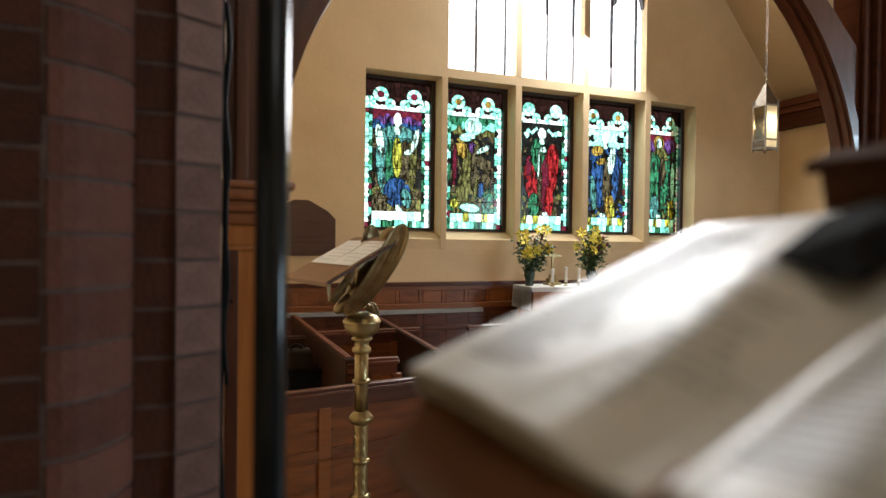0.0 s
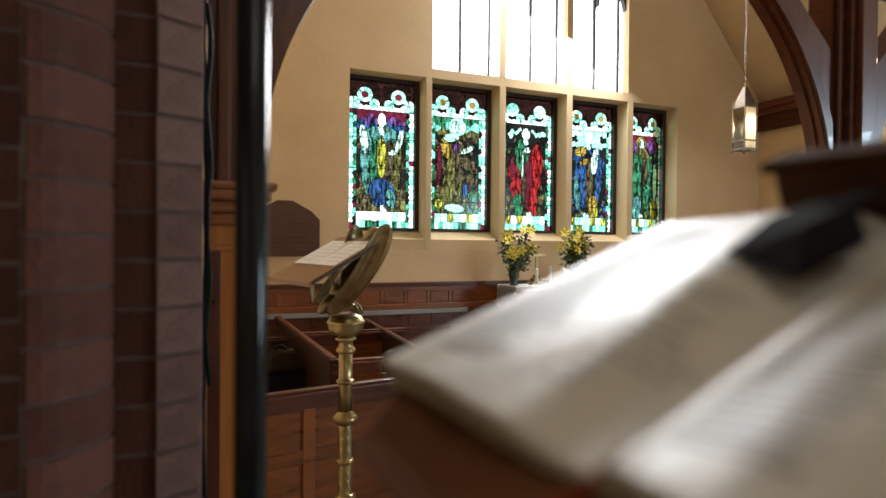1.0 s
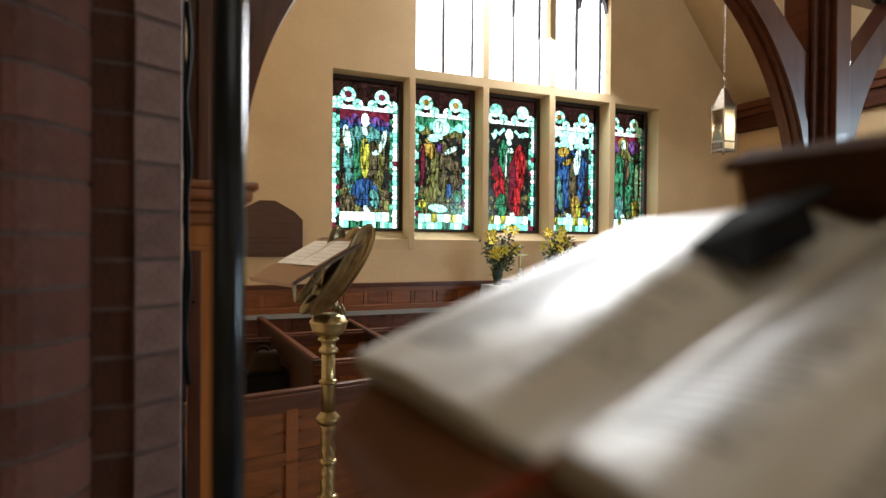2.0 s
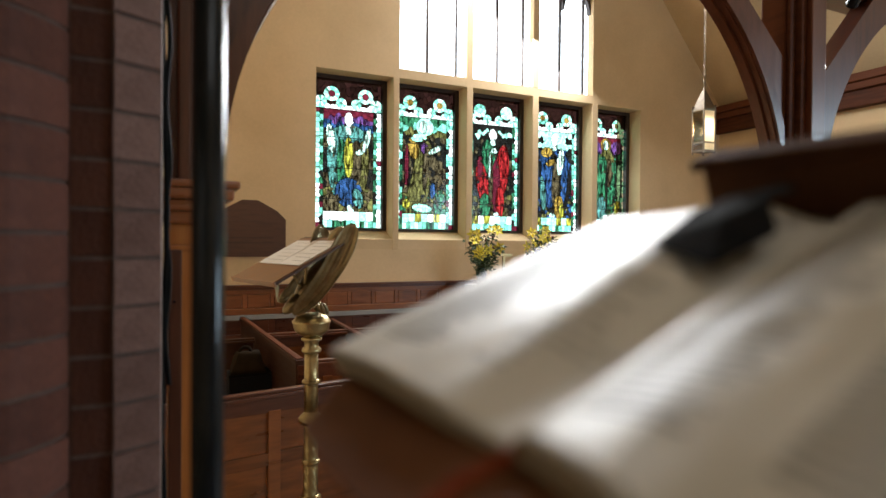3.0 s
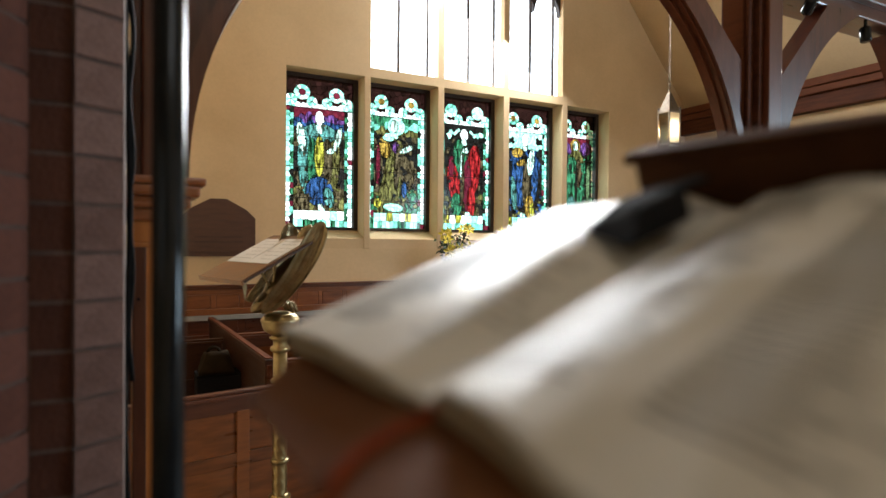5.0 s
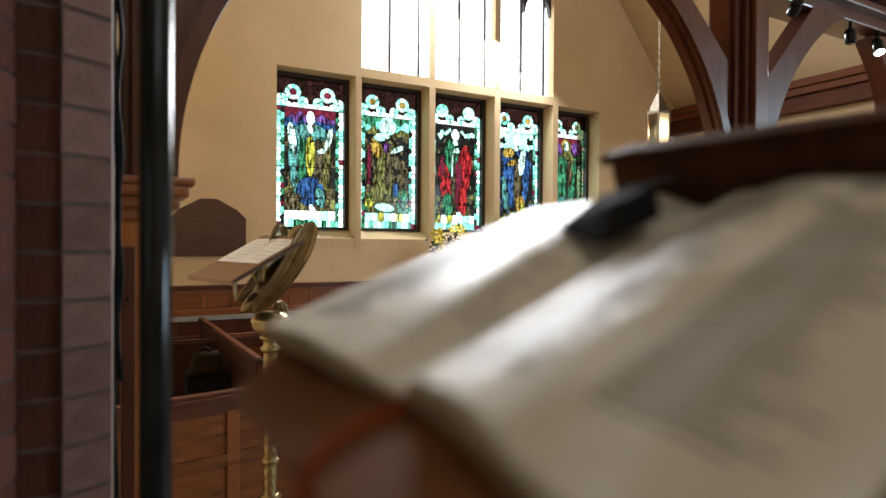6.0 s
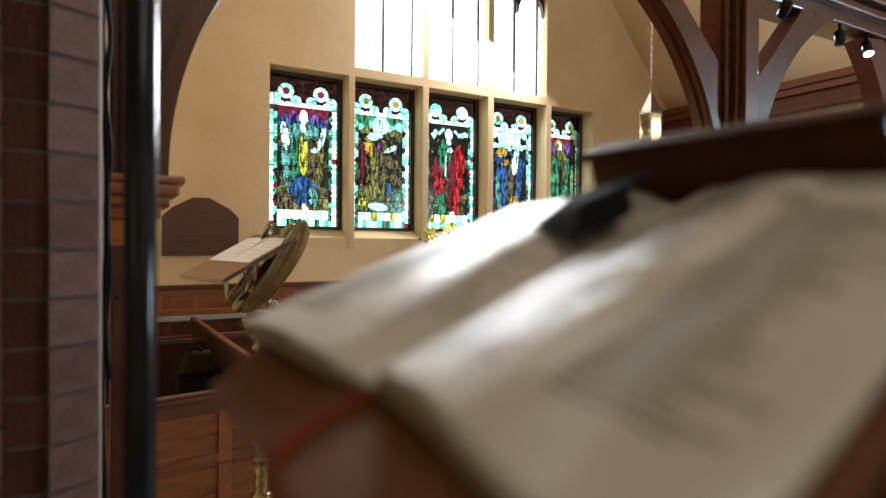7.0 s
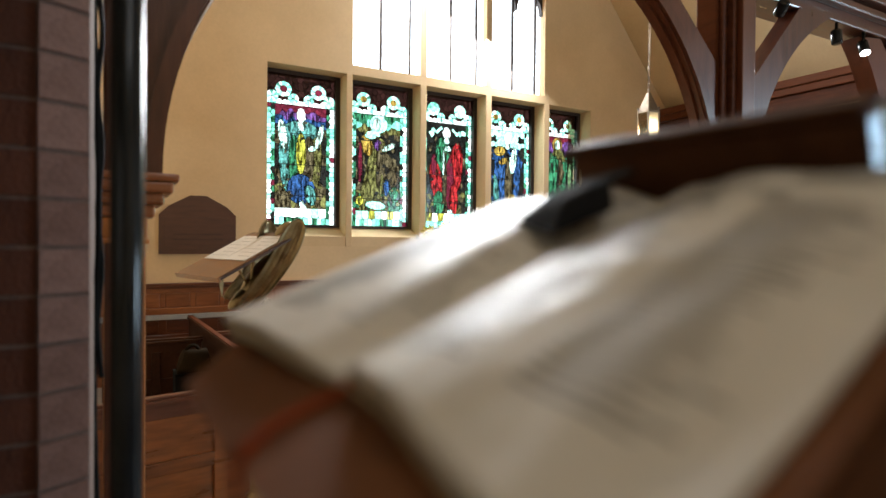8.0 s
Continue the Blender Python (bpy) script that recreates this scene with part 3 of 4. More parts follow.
def wainscot():
    root = thing("wainscot", "red-brown panelled wainscot along the gable wall", "wainscot", kind="structure", at=(0, E, 0))
    x0, x1 = X0, X1
    part("cap_rail", boxes((x0, x1, -0.07, 0, 1.262, 1.29), (x0, x1, -0.05, 0, 1.235, 1.262), bevel=0.006), oak_x, root)
    part("top_rail", boxes((x0, x1, -0.035, 0, 1.19, 1.235), bevel=0.003), pew_wood, root)
    part("middle_rail", boxes((x0, x1, -0.045, 0, 0.976, 1.02), (x0, x1, -0.065, 0, 1.02, 1.04), bevel=0.005), pew_wood, root)
    part("painted_strip", boxes((x0, 2.95, -0.07, 0, 0.925, 0.973), bevel=0.004), grey_cloth, root, "pale grey strip below the panels")
    part("backing", boxes((x0, x1, -0.015, 0, 0.974, 1.262), bevel=0), pew_wood, root)
    part("lower_backing", boxes((x0, x1, -0.015, 0, 0.3, 0.973), bevel=0), oak_x, root)
    part("lower_moulding", boxes((x0, x1, -0.05, 0, 0.73, 0.77), bevel=0.008), oak_x, root)
    part("lower_rail", boxes((x0, x1, -0.04, 0, 0.3, 0.42), bevel=0.004), pew_wood, root)
    n = int((x1 - x0) / 0.283)
    for k in range(n):
        x = x0 + 0.283 * k + 0.03
        part("stile", boxes((x - 0.022, x + 0.022, -0.03, -0.01, 1.04, 1.19), bevel=0.003), pew_wood, root)
        part("panel", boxes((x + 0.028, x + 0.255, -0.026, -0.01, 1.046, 1.184), bevel=0.006), pew_wood, root)
        part("panel", boxes((x + 0.036, x + 0.247, -0.024, -0.01, 0.79, 0.91), bevel=0.006), oak_x, root)
        part("panel", boxes((x + 0.036, x + 0.247, -0.024, -0.01, 0.44, 0.71), bevel=0.006), oak_x, root)


# ---------------------------------------------------------------- timber arcade
def arc(cx, cz, r, a0, a1, n=22):
    return [(cx + r * math.cos(radians(a0 + (a1 - a0) * k / n)), cz + r * math.sin(radians(a0 + (a1 - a0) * k / n))) for k in range(n + 1)]


def arcade():
    root = thing("timber_arcade", "dark red-brown varnished timber arcade with curved braces", "arcade", kind="structure")
    y0, y1 = 1.86, 1.98
    # left post: shaft, necking, capital, upper shaft
    part("post_shaft", boxes((0.012, 0.118, 1.78, 1.93, 0, 1.79), bevel=0.012), pine, root, "orange-brown lower post shaft")
    part("shaft_face", boxes((0.016, 0.05, 1.772, 1.79, 0, 1.73), bevel=0.004), oak_red, root)
    part("dowel", lathe([(0.0045, 0), (0.0045, 0.012)], 10), black_felt, root, "dark dowel hole").matrix_local = pose(0.03, 1.774, 1.583, 90, 0, 0)
    part("necking", boxes((0.004, 0.126, 1.772, 1.94, 1.725, 1.74), (0.008, 0.122, 1.775, 1.935, 1.74, 1.8), bevel=0.004), pine, root)
    part("capital", boxes((0.0, 0.14, 1.76, 1.95, 1.8, 1.835), (-0.012, 0.162, 1.745, 1.965, 1.835, 1.868), (-0.022, 0.185, 1.73, 1.98, 1.868, 1.9), (-0.03, 0.2, 1.72, 1.99, 1.9, 1.922), bevel=0.008), oak_cap, root, "moulded red-brown capital")
    part("upper_post", boxes((0.012, 0.12, 1.79, 1.95, 1.922, 3.6), (0.035, 0.075, 1.775, 1.8, 1.922, 3.6), bevel=0.008), oak_red, root)
    # left brace of the arch
    pts = arc(1.35, 1.93, 1.185, 180, 112) + [(0.86, 3.2), (0.12, 2.62), (0.12, 1.93)]
    part("arch_brace", prism(pts, "y", y0, y1, 0.006), oak_red, root)
    part("brace_moulding", prism(arc(1.35, 1.93, 1.192, 180, 112) + arc(1.35, 1.93, 1.235, 112, 180), "y", y0 - 0.016, y0, 0.004), oak_red, root)
    # right post: moulded core with a plain front fillet
    part("post_core", boxes((2.70, 2.9, 1.86, 1.985, 0, 3.7), bevel=0.01), oak_dull, root)
    part("post_reed", boxes((2.712, 2.756, 1.836, 1.858, 0, 3.6), bevel=0.01), oak_dull, root)
    part("post_reed", boxes((2.758, 2.798, 1.81, 1.858, 0, 3.6), bevel=0.012), oak_dull, root)
    part("post_fillet", boxes((2.80, 2.905, 1.785, 1.86, 0, 3.6), bevel=0.006), oak_red, root)
    pts = arc(1.475, 1.93, 1.222, 3, 68) + [(2.1, 3.22), (2.698, 2.66), (2.698, 1.994)]
    part("arch_brace", prism(pts, "y", y0, 1.952, 0.006), oak_red, root)
    part("brace_moulding", prism(arc(1.475, 1.93, 1.229, 6, 68) + arc(1.475, 1.93, 1.279, 68, 18), "y", y0 - 0.016, y0, 0.004), oak_red, root)
    part("soffit_bead", prism(arc(1.475, 1.93, 1.208, 3, 68) + arc(1.475, 1.93, 1.224, 68, 3), "y", 1.893, 1.922, 0.005), oak_red, root)
    pts = arc(4.13, 1.93, 1.22, 180, 112) + [(3.6, 3.06), (3.31, 3.035), (2.905, 2.59), (2.905, 1.93)]
    part("arch_brace", prism(pts, "y", 1.795, 1.9, 0.006), oak_red, root)
    # beam over the aisle bays with stepped mouldings
    part("beam", boxes((2.9, 7.8, 1.8, 2.0, 3.03, 3.3), bevel=0.01), oak_x, root)
    part("beam_moulding", boxes((2.9, 7.8, 1.75, 1.8, 3.1, 3.15), (2.9, 7.8, 1.72, 1.8, 3.17, 3.3), bevel=0.012), oak_x, root)
    # the next bay's post and brace
    part("post_core", boxes((4.36, 4.55, 1.8, 2.0, 0, 3.03), bevel=0.01), oak_red, root)
    part("arch_brace", prism(arc(3.13, 2.1, 1.23, 0, 47) + [(4.22, 3.03), (4.36, 2.9), (4.36, 2.1)], "y", 1.82, 1.93, 0.006), oak_red, root)
    return root


def spot_lamp(x, y, z, tilt, lit):
    root = thing("spot_lamp", "small black ceiling spot lamp under the timber beam" + (", switched on" if lit else ""), "lamp", "spot lamps", at=(x, y, z))
    part("bracket", boxes((-0.007, 0.007, -0.007, 0.007, 0.015, 0.1), bevel=0.002), black_metal, root)
    turn = pose(0, 0, 0, tilt, 0, -35)
    can = lathe([(0.026, -0.045), (0.029, -0.041), (0.029, 0.03), (0.024, 0.037), (0.012, 0.041)], 24)
    bmesh.ops.transform(can, matrix=turn, verts=can.verts[:])
    part("shade", can, black_metal, root, smooth=True)
    if lit:
        b = lathe([(0.0255, -0.05), (0.0255, -0.0455)], 24)
        bmesh.ops.transform(b, matrix=turn, verts=b.verts[:])
        part("lens", b, spot_glow, root, "glowing white lens")


# ---------------------------------------------------------------- lantern
def lantern():
    root = thing("hanging_lantern", "metal and glass lantern hanging lit on a chain", "lantern", at=(4.5, 3.9, 2.605), rz=-3)
    for sx in (-1, 1):
        for sy in (-1, 1):
            part("corner_post", boxes((sx * 0.0665 - 0.006, sx * 0.0665 + 0.006, sy * 0.0665 - 0.006, sy * 0.0665 + 0.006, -0.02, 0.43), bevel=0.002), copper, root)
    for z in (0.0, 0.075, 0.375):
        part("band", boxes((-0.069, 0.069, -0.071, -0.0635, z, z + 0.016), (-0.069, 0.069, 0.0635, 0.071, z, z + 0.016), (-0.071, -0.0635, -0.062, 0.062, z, z + 0.016), (0.0635, 0.071, -0.062, 0.062, z, z + 0.016), bevel=0), copper, root)
    for k in range(4):
        bm = bmesh.new()
        box(bm, -0.06, 0.06, -0.0655, -0.0625, 0.016, 0.375)
        bmesh.ops.transform(bm, matrix=pose(0, 0, 0, 0, 0, 90 * k), verts=bm.verts[:])
        part("pane", bm, frosted if k == 0 else lantern_glass, root)
        bm = bmesh.new()
        vs = [bm.verts.new(p) for p in ((-0.071, -0.071, 0.39), (0.071, -0.071, 0.39), (0.012, -0.012, 0.57), (-0.012, -0.012, 0.57))]
        bm.faces.new(vs)
        bmesh.ops.solidify(bm, geom=bm.faces[:], thickness=0.004)
        bmesh.ops.transform(bm, matrix=pose(0, 0, 0, 0, 0, 90 * k), verts=bm.verts[:])
        part("roof_plate", bm, copper, root)
    part("base_plate", boxes((-0.062, 0.062, -0.062, 0.062, -0.004, 0.008), bevel=0), copper, root)
    bm = bmesh.new()
    ball(bm, (0.0, -0.02, 0.23), (0.02, 0.02, 0.06))
    part("bulb", bm, bulb_glow, root, "glowing warm bulb", True)
    part("bulb_holder", lathe([(0.018, 0.008), (0.018, 0.12)], 12), copper, root)
    n = 132
    for k in range(n):
        z = 0.585 + 0.036 * k
        pts = [(0.009 * math.cos(t) if k % 2 else 0, 0 if k % 2 else 0.009 * math.cos(t), z + 0.022 * math.sin(t)) for t in [2 * math.pi * j / 10 for j in range(11)]]
        part("chain_link", tube(pts, 0.0032, 5), copper, root)


# ---------------------------------------------------------------- memorial board
def memorial_board():
    root = thing("memorial_board", "dark wooden memorial board with a pointed top on the wall", "board", at=(0.81, E, 1.585))
    w, h, p = 0.37, 0.4, 0.61
    part("board", prism([(-w, 0), (w, 0), (w, h), (0.28, h + 0.09), (0.08, p - 0.01), (-0.08, p - 0.01), (-0.28, h + 0.09), (-w, h)], "y", -0.03, 0, 0.006), board_wood, root)
    part("raised_panel", boxes((-w + 0.05, w - 0.05, -0.036, -0.03, 0.05, h - 0.02), bevel=0.002), board_wood, root)
    for k in range(5):
        part("inscription_bar", boxes((-0.24, 0.24, -0.0375, -0.036, 0.09 + 0.052 * k, 0.105 + 0.052 * k), bevel=0), board_wood, root)


# ---------------------------------------------------------------- altar
def altar():
    root = thing("altar_table", "wooden altar draped with white linen on a raised step", "altar", at=(3.245, 5.78, 0.3))
    part("table_front", boxes((0.06, 1.3, 0.03, 0.06, 0.0, 0.92), bevel=0.004), pine, root)
    part("table_side", boxes((0.03, 0.06, 0.03, 0.4, 0.0, 0.92), bevel=0.004), pine, root)
    part("table_side", boxes((1.3, 1.33, 0.03, 0.4, 0.0, 0.92), bevel=0.004), pine, root)
    part("tabletop", boxes((0, 1.36, 0, 0.43, 0.92, 0.95), bevel=0.005), pine, root)
    cl = thing("altar_cloth", "white linen cloth over the altar with a hanging end", "cloth", at=(3.245, 5.78, 1.25))
    part("top_cloth", boxes((-0.012, 1.372, -0.012, 0.44, 0.0005, 0.012), (-0.012, 1.372, -0.016, -0.012, -0.04, 0.012), bevel=0.002), linen, cl)
    bm = bmesh.new()
    cols = []
    for k in range(17):
        y = -0.012 + 0.452 * k / 16
        o = 0.008 * math.sin(k * 1.4)
        cols.append([bm.verts.new((-0.013 - 0.012 * j / 4 - o * j / 4, y, 0.009 - 0.25 * j / 4)) for j in range(5)])
    for c0, c1 in zip(cols, cols[1:]):
        for j in range(4):
            bm.faces.new((c0[j], c1[j], c1[j + 1], c0[j + 1]))
    bmesh.ops.solidify(bm, geom=bm.faces[:], thickness=0.005)
    # hanging end of the white cloth, its shade put into the grey colour
    part("hanging_end", bm, grey_cloth, cl, "grey shaded hanging cloth end", True)

    top = 1.2625
    for i, (x, y, h) in enumerate(((3.545, 5.85, 0.2), (3.74, 5.88, 0.22), (3.93, 5.9, 0.2), (3.25, 5.72, 0.0))):
        if h:
            c = thing("candle", "short white candle in a brass holder on the altar", "candle", "altar candles", at=(x, y, top))
            part("holder", lathe([(0.035, 0), (0.035, 0.008), (0.014, 0.016), (0.016, 0.04), (0.026, 0.046)], 16), brass, c, smooth=True)
            part("wax", lathe([(0.017, 0.046), (0.017, h), (0.006, h + 0.004)], 14), wax, c)
            part("wick", tube([(0, 0, h), (0.002, 0, h + 0.012)], 0.0018, 5), black_rubber, c)
    cr = thing("altar_cross", "brass standing cross on a stepped foot", "cross", at=(3.66, 6.05, top))
    part("foot", boxes((-0.09, 0.09, -0.06, 0.06, 0, 0.03), (-0.06, 0.06, -0.045, 0.045, 0.03, 0.08), (-0.035, 0.035, -0.03, 0.03, 0.08, 0.12), bevel=0.006), brass, cr)
    part("upright", boxes((-0.014, 0.014, -0.01, 0.01, 0.12, 0.47), bevel=0.004), brass, cr)
    part("crossbar", boxes((-0.11, 0.11, -0.012, 0.012, 0.33, 0.36), bevel=0.004), brass, cr)


def bouquet(x, y, z, seed, size):
    rng = random.Random(seed)
    root = thing("flower_vase", "vase of yellow lilies and dark red blooms with green leaves", "flowers", "altar flowers", at=(x, y, z))
    part("vase", lathe([(0.045, 0), (0.05, 0.01), (0.035, 0.03), (0.06, 0.1), (0.065, 0.14), (0.045, 0.19), (0.055, 0.2)], 20), vase_mat, root, smooth=True)
    stems, leaves = bmesh.new(), bmesh.new()
    tips = []
    for k in range(26):
        an, sp = rng.uniform(0, 6.28), rng.uniform(0.03, 0.22) * size
        tip = Vector((math.cos(an) * sp, math.sin(an) * sp * 0.8, 0.2 + rng.uniform(0.12, 0.42) * size))
        tips.append(tip)
        t = tube([(0, 0, 0.17), tuple(tip * 0.55 + Vector((0, 0, 0.1))), tuple(tip)], 0.004, 5)
        me = bpy.data.meshes.new("tmp")
        t.to_mesh(me)
        stems.from_mesh(me)
        t.free()
        bpy.data.meshes.remove(me)
    for k in range(520):
        base = rng.choice(tips) * rng.uniform(0.45, 1.05) + Vector((rng.uniform(-0.05, 0.05), rng.uniform(-0.05, 0.05), rng.uniform(-0.04, 0.03)))
        base.z = max(base.z, 0.08)
        l, w = rng.uniform(0.035, 0.08), rng.uniform(0.01, 0.022)
        m = pose(*base, rng.uniform(-60, 60), rng.uniform(-60, 60), rng.uniform(0, 360))
        vs = [leaves.verts.new(m @ Vector(p)) for p in ((0, 0, 0), (w, l * 0.4, 0.006), (0, l, -0.004), (-w, l * 0.4, 0.006))]
        leaves.faces.new(vs)
    part("stems", stems, leaf_mat, root)
    part("leaves", leaves, leaf_mat, root)
    for k in range(11):
        p = tips[k] + Vector((0, -0.03, 0.01))
        bm = bmesh.new()
        m = pose(*p, rng.uniform(40, 100), rng.uniform(-30, 30), rng.uniform(-50, 50))
        for j in range(6):
            a = math.pi * j / 3
            d, s = Vector((math.cos(a), math.sin(a), 0)), Vector((-math.sin(a), math.cos(a), 0))
            L = 0.075 * size
            vs = [bm.verts.new(m @ v) for v in (d * 0.004, d * L * 0.5 + s * L * 0.26 + Vector((0, 0, 0.014)), d * L + Vector((0, 0, 0.004)), d * L * 0.5 - s * L * 0.26 + Vector((0, 0, 0.014)))]
            bm.faces.new(vs)
        part("lily", bm, petal_mat, root, "open yellow lily")
    for k in range(11, 20):
        p = tips[k]
        bm = bmesh.new()
        for j in range(5):
            ball(bm, p + Vector((rng.uniform(-0.014, 0.014), rng.uniform(-0.014, 0.014), rng.uniform(-0.014, 0.014))), (0.012, 0.012, 0.015), None, 7, 5)
        part("bloom", bm, plum_mat, root, "small dark red bloom")


# ---------------------------------------------------------------- eagle lectern
def eagle_lectern():
    root = thing("eagle_lectern", "polished brass lectern with an eagle carrying a tilted book rest", "lectern", at=(0.632, 2.75, 0))
    part("base", lathe([(0.26, 0), (0.26, 0.03), (0.23, 0.05), (0.2, 0.06), (0.19, 0.1), (0.1, 0.14), (0.06, 0.2), (0.045, 0.26), (0.05, 0.3)], 40), brass, root, smooth=True)
    part("twisted_shaft", lathe([(0.033, 0.3 + 0.0058 * k) for k in range(102)], 40, (0, 0), lambda a, z: 0.1 * abs(math.sin(2.5 * a + z * 60)) - 0.05), brass, root, "spirally twisted brass shaft", True)
    prof = [(0.03, 0.52), (0.05, 0.53), (0.052, 0.545), (0.03, 0.56)]
    part("lower_ring", lathe(prof, 28), brass, root, smooth=True)
    part("shaft_ring", lathe([(0.033, 0.7), (0.041, 0.706), (0.043, 0.713), (0.041, 0.72), (0.033, 0.726)], 28), brass, root, smooth=True)
    part("middle_ring", lathe([(0.03, 0.885), (0.052, 0.9), (0.058, 0.91), (0.06, 0.92), (0.05, 0.932), (0.036, 0.945), (0.03, 0.96)], 28), brass, root, smooth=True)
    part("plain_shaft", lathe([(0.033, 0.95), (0.0315, 1.24)], 28), brass, root, smooth=True)
    part("thin_ring", lathe([(0.031, 1.08), (0.042, 1.086), (0.044, 1.092), (0.042, 1.098), (0.031, 1.106)], 28), brass, root, smooth=True)
    part("collar", lathe([(0.031, 1.225), (0.043, 1.232), (0.046, 1.24), (0.043, 1.25), (0.033, 1.257), (0.033, 1.28), (0.048, 1.29), (0.05, 1.297), (0.035, 1.305)], 28), brass, root, smooth=True)
    part("globe", lathe([(0.034, 1.3), (0.036, 1.308), (0.052, 1.313), (0.066, 1.322), (0.076, 1.334), (0.083, 1.35), (0.0855, 1.366), (0.089, 1.37), (0.09, 1.375), (0.089, 1.38), (0.0845, 1.384), (0.08, 1.392), (0.07, 1.403), (0.055, 1.411), (0.035, 1.416), (0.015, 1.418)], 36), brass, root, smooth=True)

    # the bird: one plain mesh of body, feathered wings, tail, head and claws
    bm = bmesh.new()
    lean = Euler((0, radians(36), radians(-11))).to_quaternion()
    ball(bm, (0.02, 0.03, 1.56), (0.06, 0.085, 0.15), lean, 24, 16)
    ball(bm, (0.125, 0.03, 1.775), (0.036, 0.04, 0.062), lean, 16, 10)
    ball(bm, (0.165, 0.02, 1.79), (0.03, 0.014, 0.014), None, 10, 6)

    def wing(foot, mid, tip, half, turn):
        """A hollow wing blade with feather grooves from its foot over the bend to its tip."""
        foot, mid, tip = Vector(foot), Vector(mid), Vector(tip)
        na, nb, rows = 26, 18, []
        for p in range(na + 1):
            a = p / na
            c = foot * (1 - a) ** 2 + mid * 2 * a * (1 - a) + tip * a * a
            d = ((mid - foot) * (1 - a) + (tip - mid) * a).normalized()
            side = d.cross(Vector((0, -1, 0))).normalized()
            side = side * math.cos(radians(turn)) + Vector((0, -1, 0)) * math.sin(radians(turn))
            up = side.cross(d).normalized()
            w = half * math.sqrt(max(1 - (2 * a - 1) ** 4, 0.02)) * (0.75 + 0.35 * a)
            row = []
            for q in range(nb + 1):
                b = 2 * q / nb - 1
                groove = 0.0035 * abs(math.sin(b * 7 + 2.5 * a)) * (1 if a < 0.85 else 0.3) + 0.002 * math.sin(a * 40) * (1 - abs(b))
                row.append((c + side * w * b + up * (0.35 * w * b * b + groove), up))
            rows.append(row)
        outer = [[bm.verts.new(v) for v, up in row] for row in rows]
        inner = [[bm.verts.new(v + up * 0.012) for v, up in row] for row in rows]
        for p in range(na):
            for q in range(nb):
                bm.faces.new((outer[p][q], outer[p][q + 1], outer[p + 1][q + 1], outer[p + 1][q]))
                bm.faces.new((inner[p][q], inner[p + 1][q], inner[p + 1][q + 1], inner[p][q + 1]))
            for q in (0, nb):
                bm.faces.new((outer[p][q], outer[p + 1][q], inner[p + 1][q], inner[p][q]))
        for p in (0, na):
            for q in range(nb):
                bm.faces.new((outer[p][q], outer[p][q + 1], inner[p][q + 1], inner[p][q]))

    wing((-0.105, -0.11, 1.425), (0.06, -0.15, 1.57), (0.165, -0.13, 1.835), 0.052, 22)
    wing((-0.13, 0.16, 1.46), (0.06, 0.2, 1.58), (0.08, 0.18, 1.84), 0.058, -20)
    ball(bm, (-0.06, 0.02, 1.475), (0.035, 0.05, 0.09), Euler((0, radians(50), 0)).to_quaternion(), 14, 10)
    # feathered legs and claws gripping the globe
    for sy in (-0.05, 0.04):
        ball(bm, (0.005, sy, 1.5), (0.026, 0.026, 0.062), Euler((0, radians(20), 0)).to_quaternion(), 14, 10)
        for k in range(4):
            an = -1.2 + 0.8 * k
            ball(bm, (0.02 + 0.035 * math.cos(an), sy + 0.035 * math.sin(an), 1.44), (0.011, 0.011, 0.03), Euler((radians(-20 * math.sin(an)), radians(-25), 0)).to_quaternion(), 9, 7)
    part("eagle", bm, bronze, root, "dull cast brass eagle with raised wings", True)

    # tilted rest with its lower lip, and struts
    rest = new("rest_frame")
    rest.parent = root
    rest.empty_display_size = 0.05
    rest.matrix_local = pose(-0.262, 0.01, 1.575, 0, -28, 14)
    part("rest_board", boxes((0.0, 0.43, -0.245, 0.265, -0.009, 0.0), bevel=0.002), board_wood, rest)
    part("rest_lip", boxes((-0.01, 0.0, -0.245, 0.265, -0.016, 0.009), bevel=0.003), tan_leather, rest)
    part("strut", tube([(0.13, -0.12, -0.012), (0.17, -0.05, -0.16)], 0.006), brass, rest)
    part("strut", tube([(0.2, -0.16, -0.012), (0.17, -0.05, -0.16)], 0.006), brass, rest)
    part("lip_bracket", prism([(-0.01, -0.014), (0.012, -0.01), (-0.006, -0.04), (-0.03, -0.075)], "y", -0.243, -0.236), bronze, rest)
    sh = thing("open_folder", "open brown folder with two white printed sheets on the lectern", "folder", at=(0, 0, 0))
    sh.matrix_world = pose(0.632, 2.75, 0) @ pose(-0.262, 0.01, 1.575, 0, -28, 14)
    part("cover", boxes((0.002, 0.41, -0.235, 0.255, 0.0005, 0.006), bevel=0.002), tan_leather, sh)
    for k, (a, b) in enumerate(((-0.215, 0.002), (0.008, 0.235))):
        part("sheet", boxes((0.14, 0.372, a, b, 0.0065, 0.009), bevel=0), white_paper, sh, "white printed sheet")
        for j in range(6):
            part("text_bar", boxes((0.345 - 0.034 * j, 0.3475 - 0.034 * j, a + 0.02, b - 0.02 - 0.03 * ((j * 7 + k) % 3), 0.0092, 0.0096), bevel=0), faint_ink, sh)


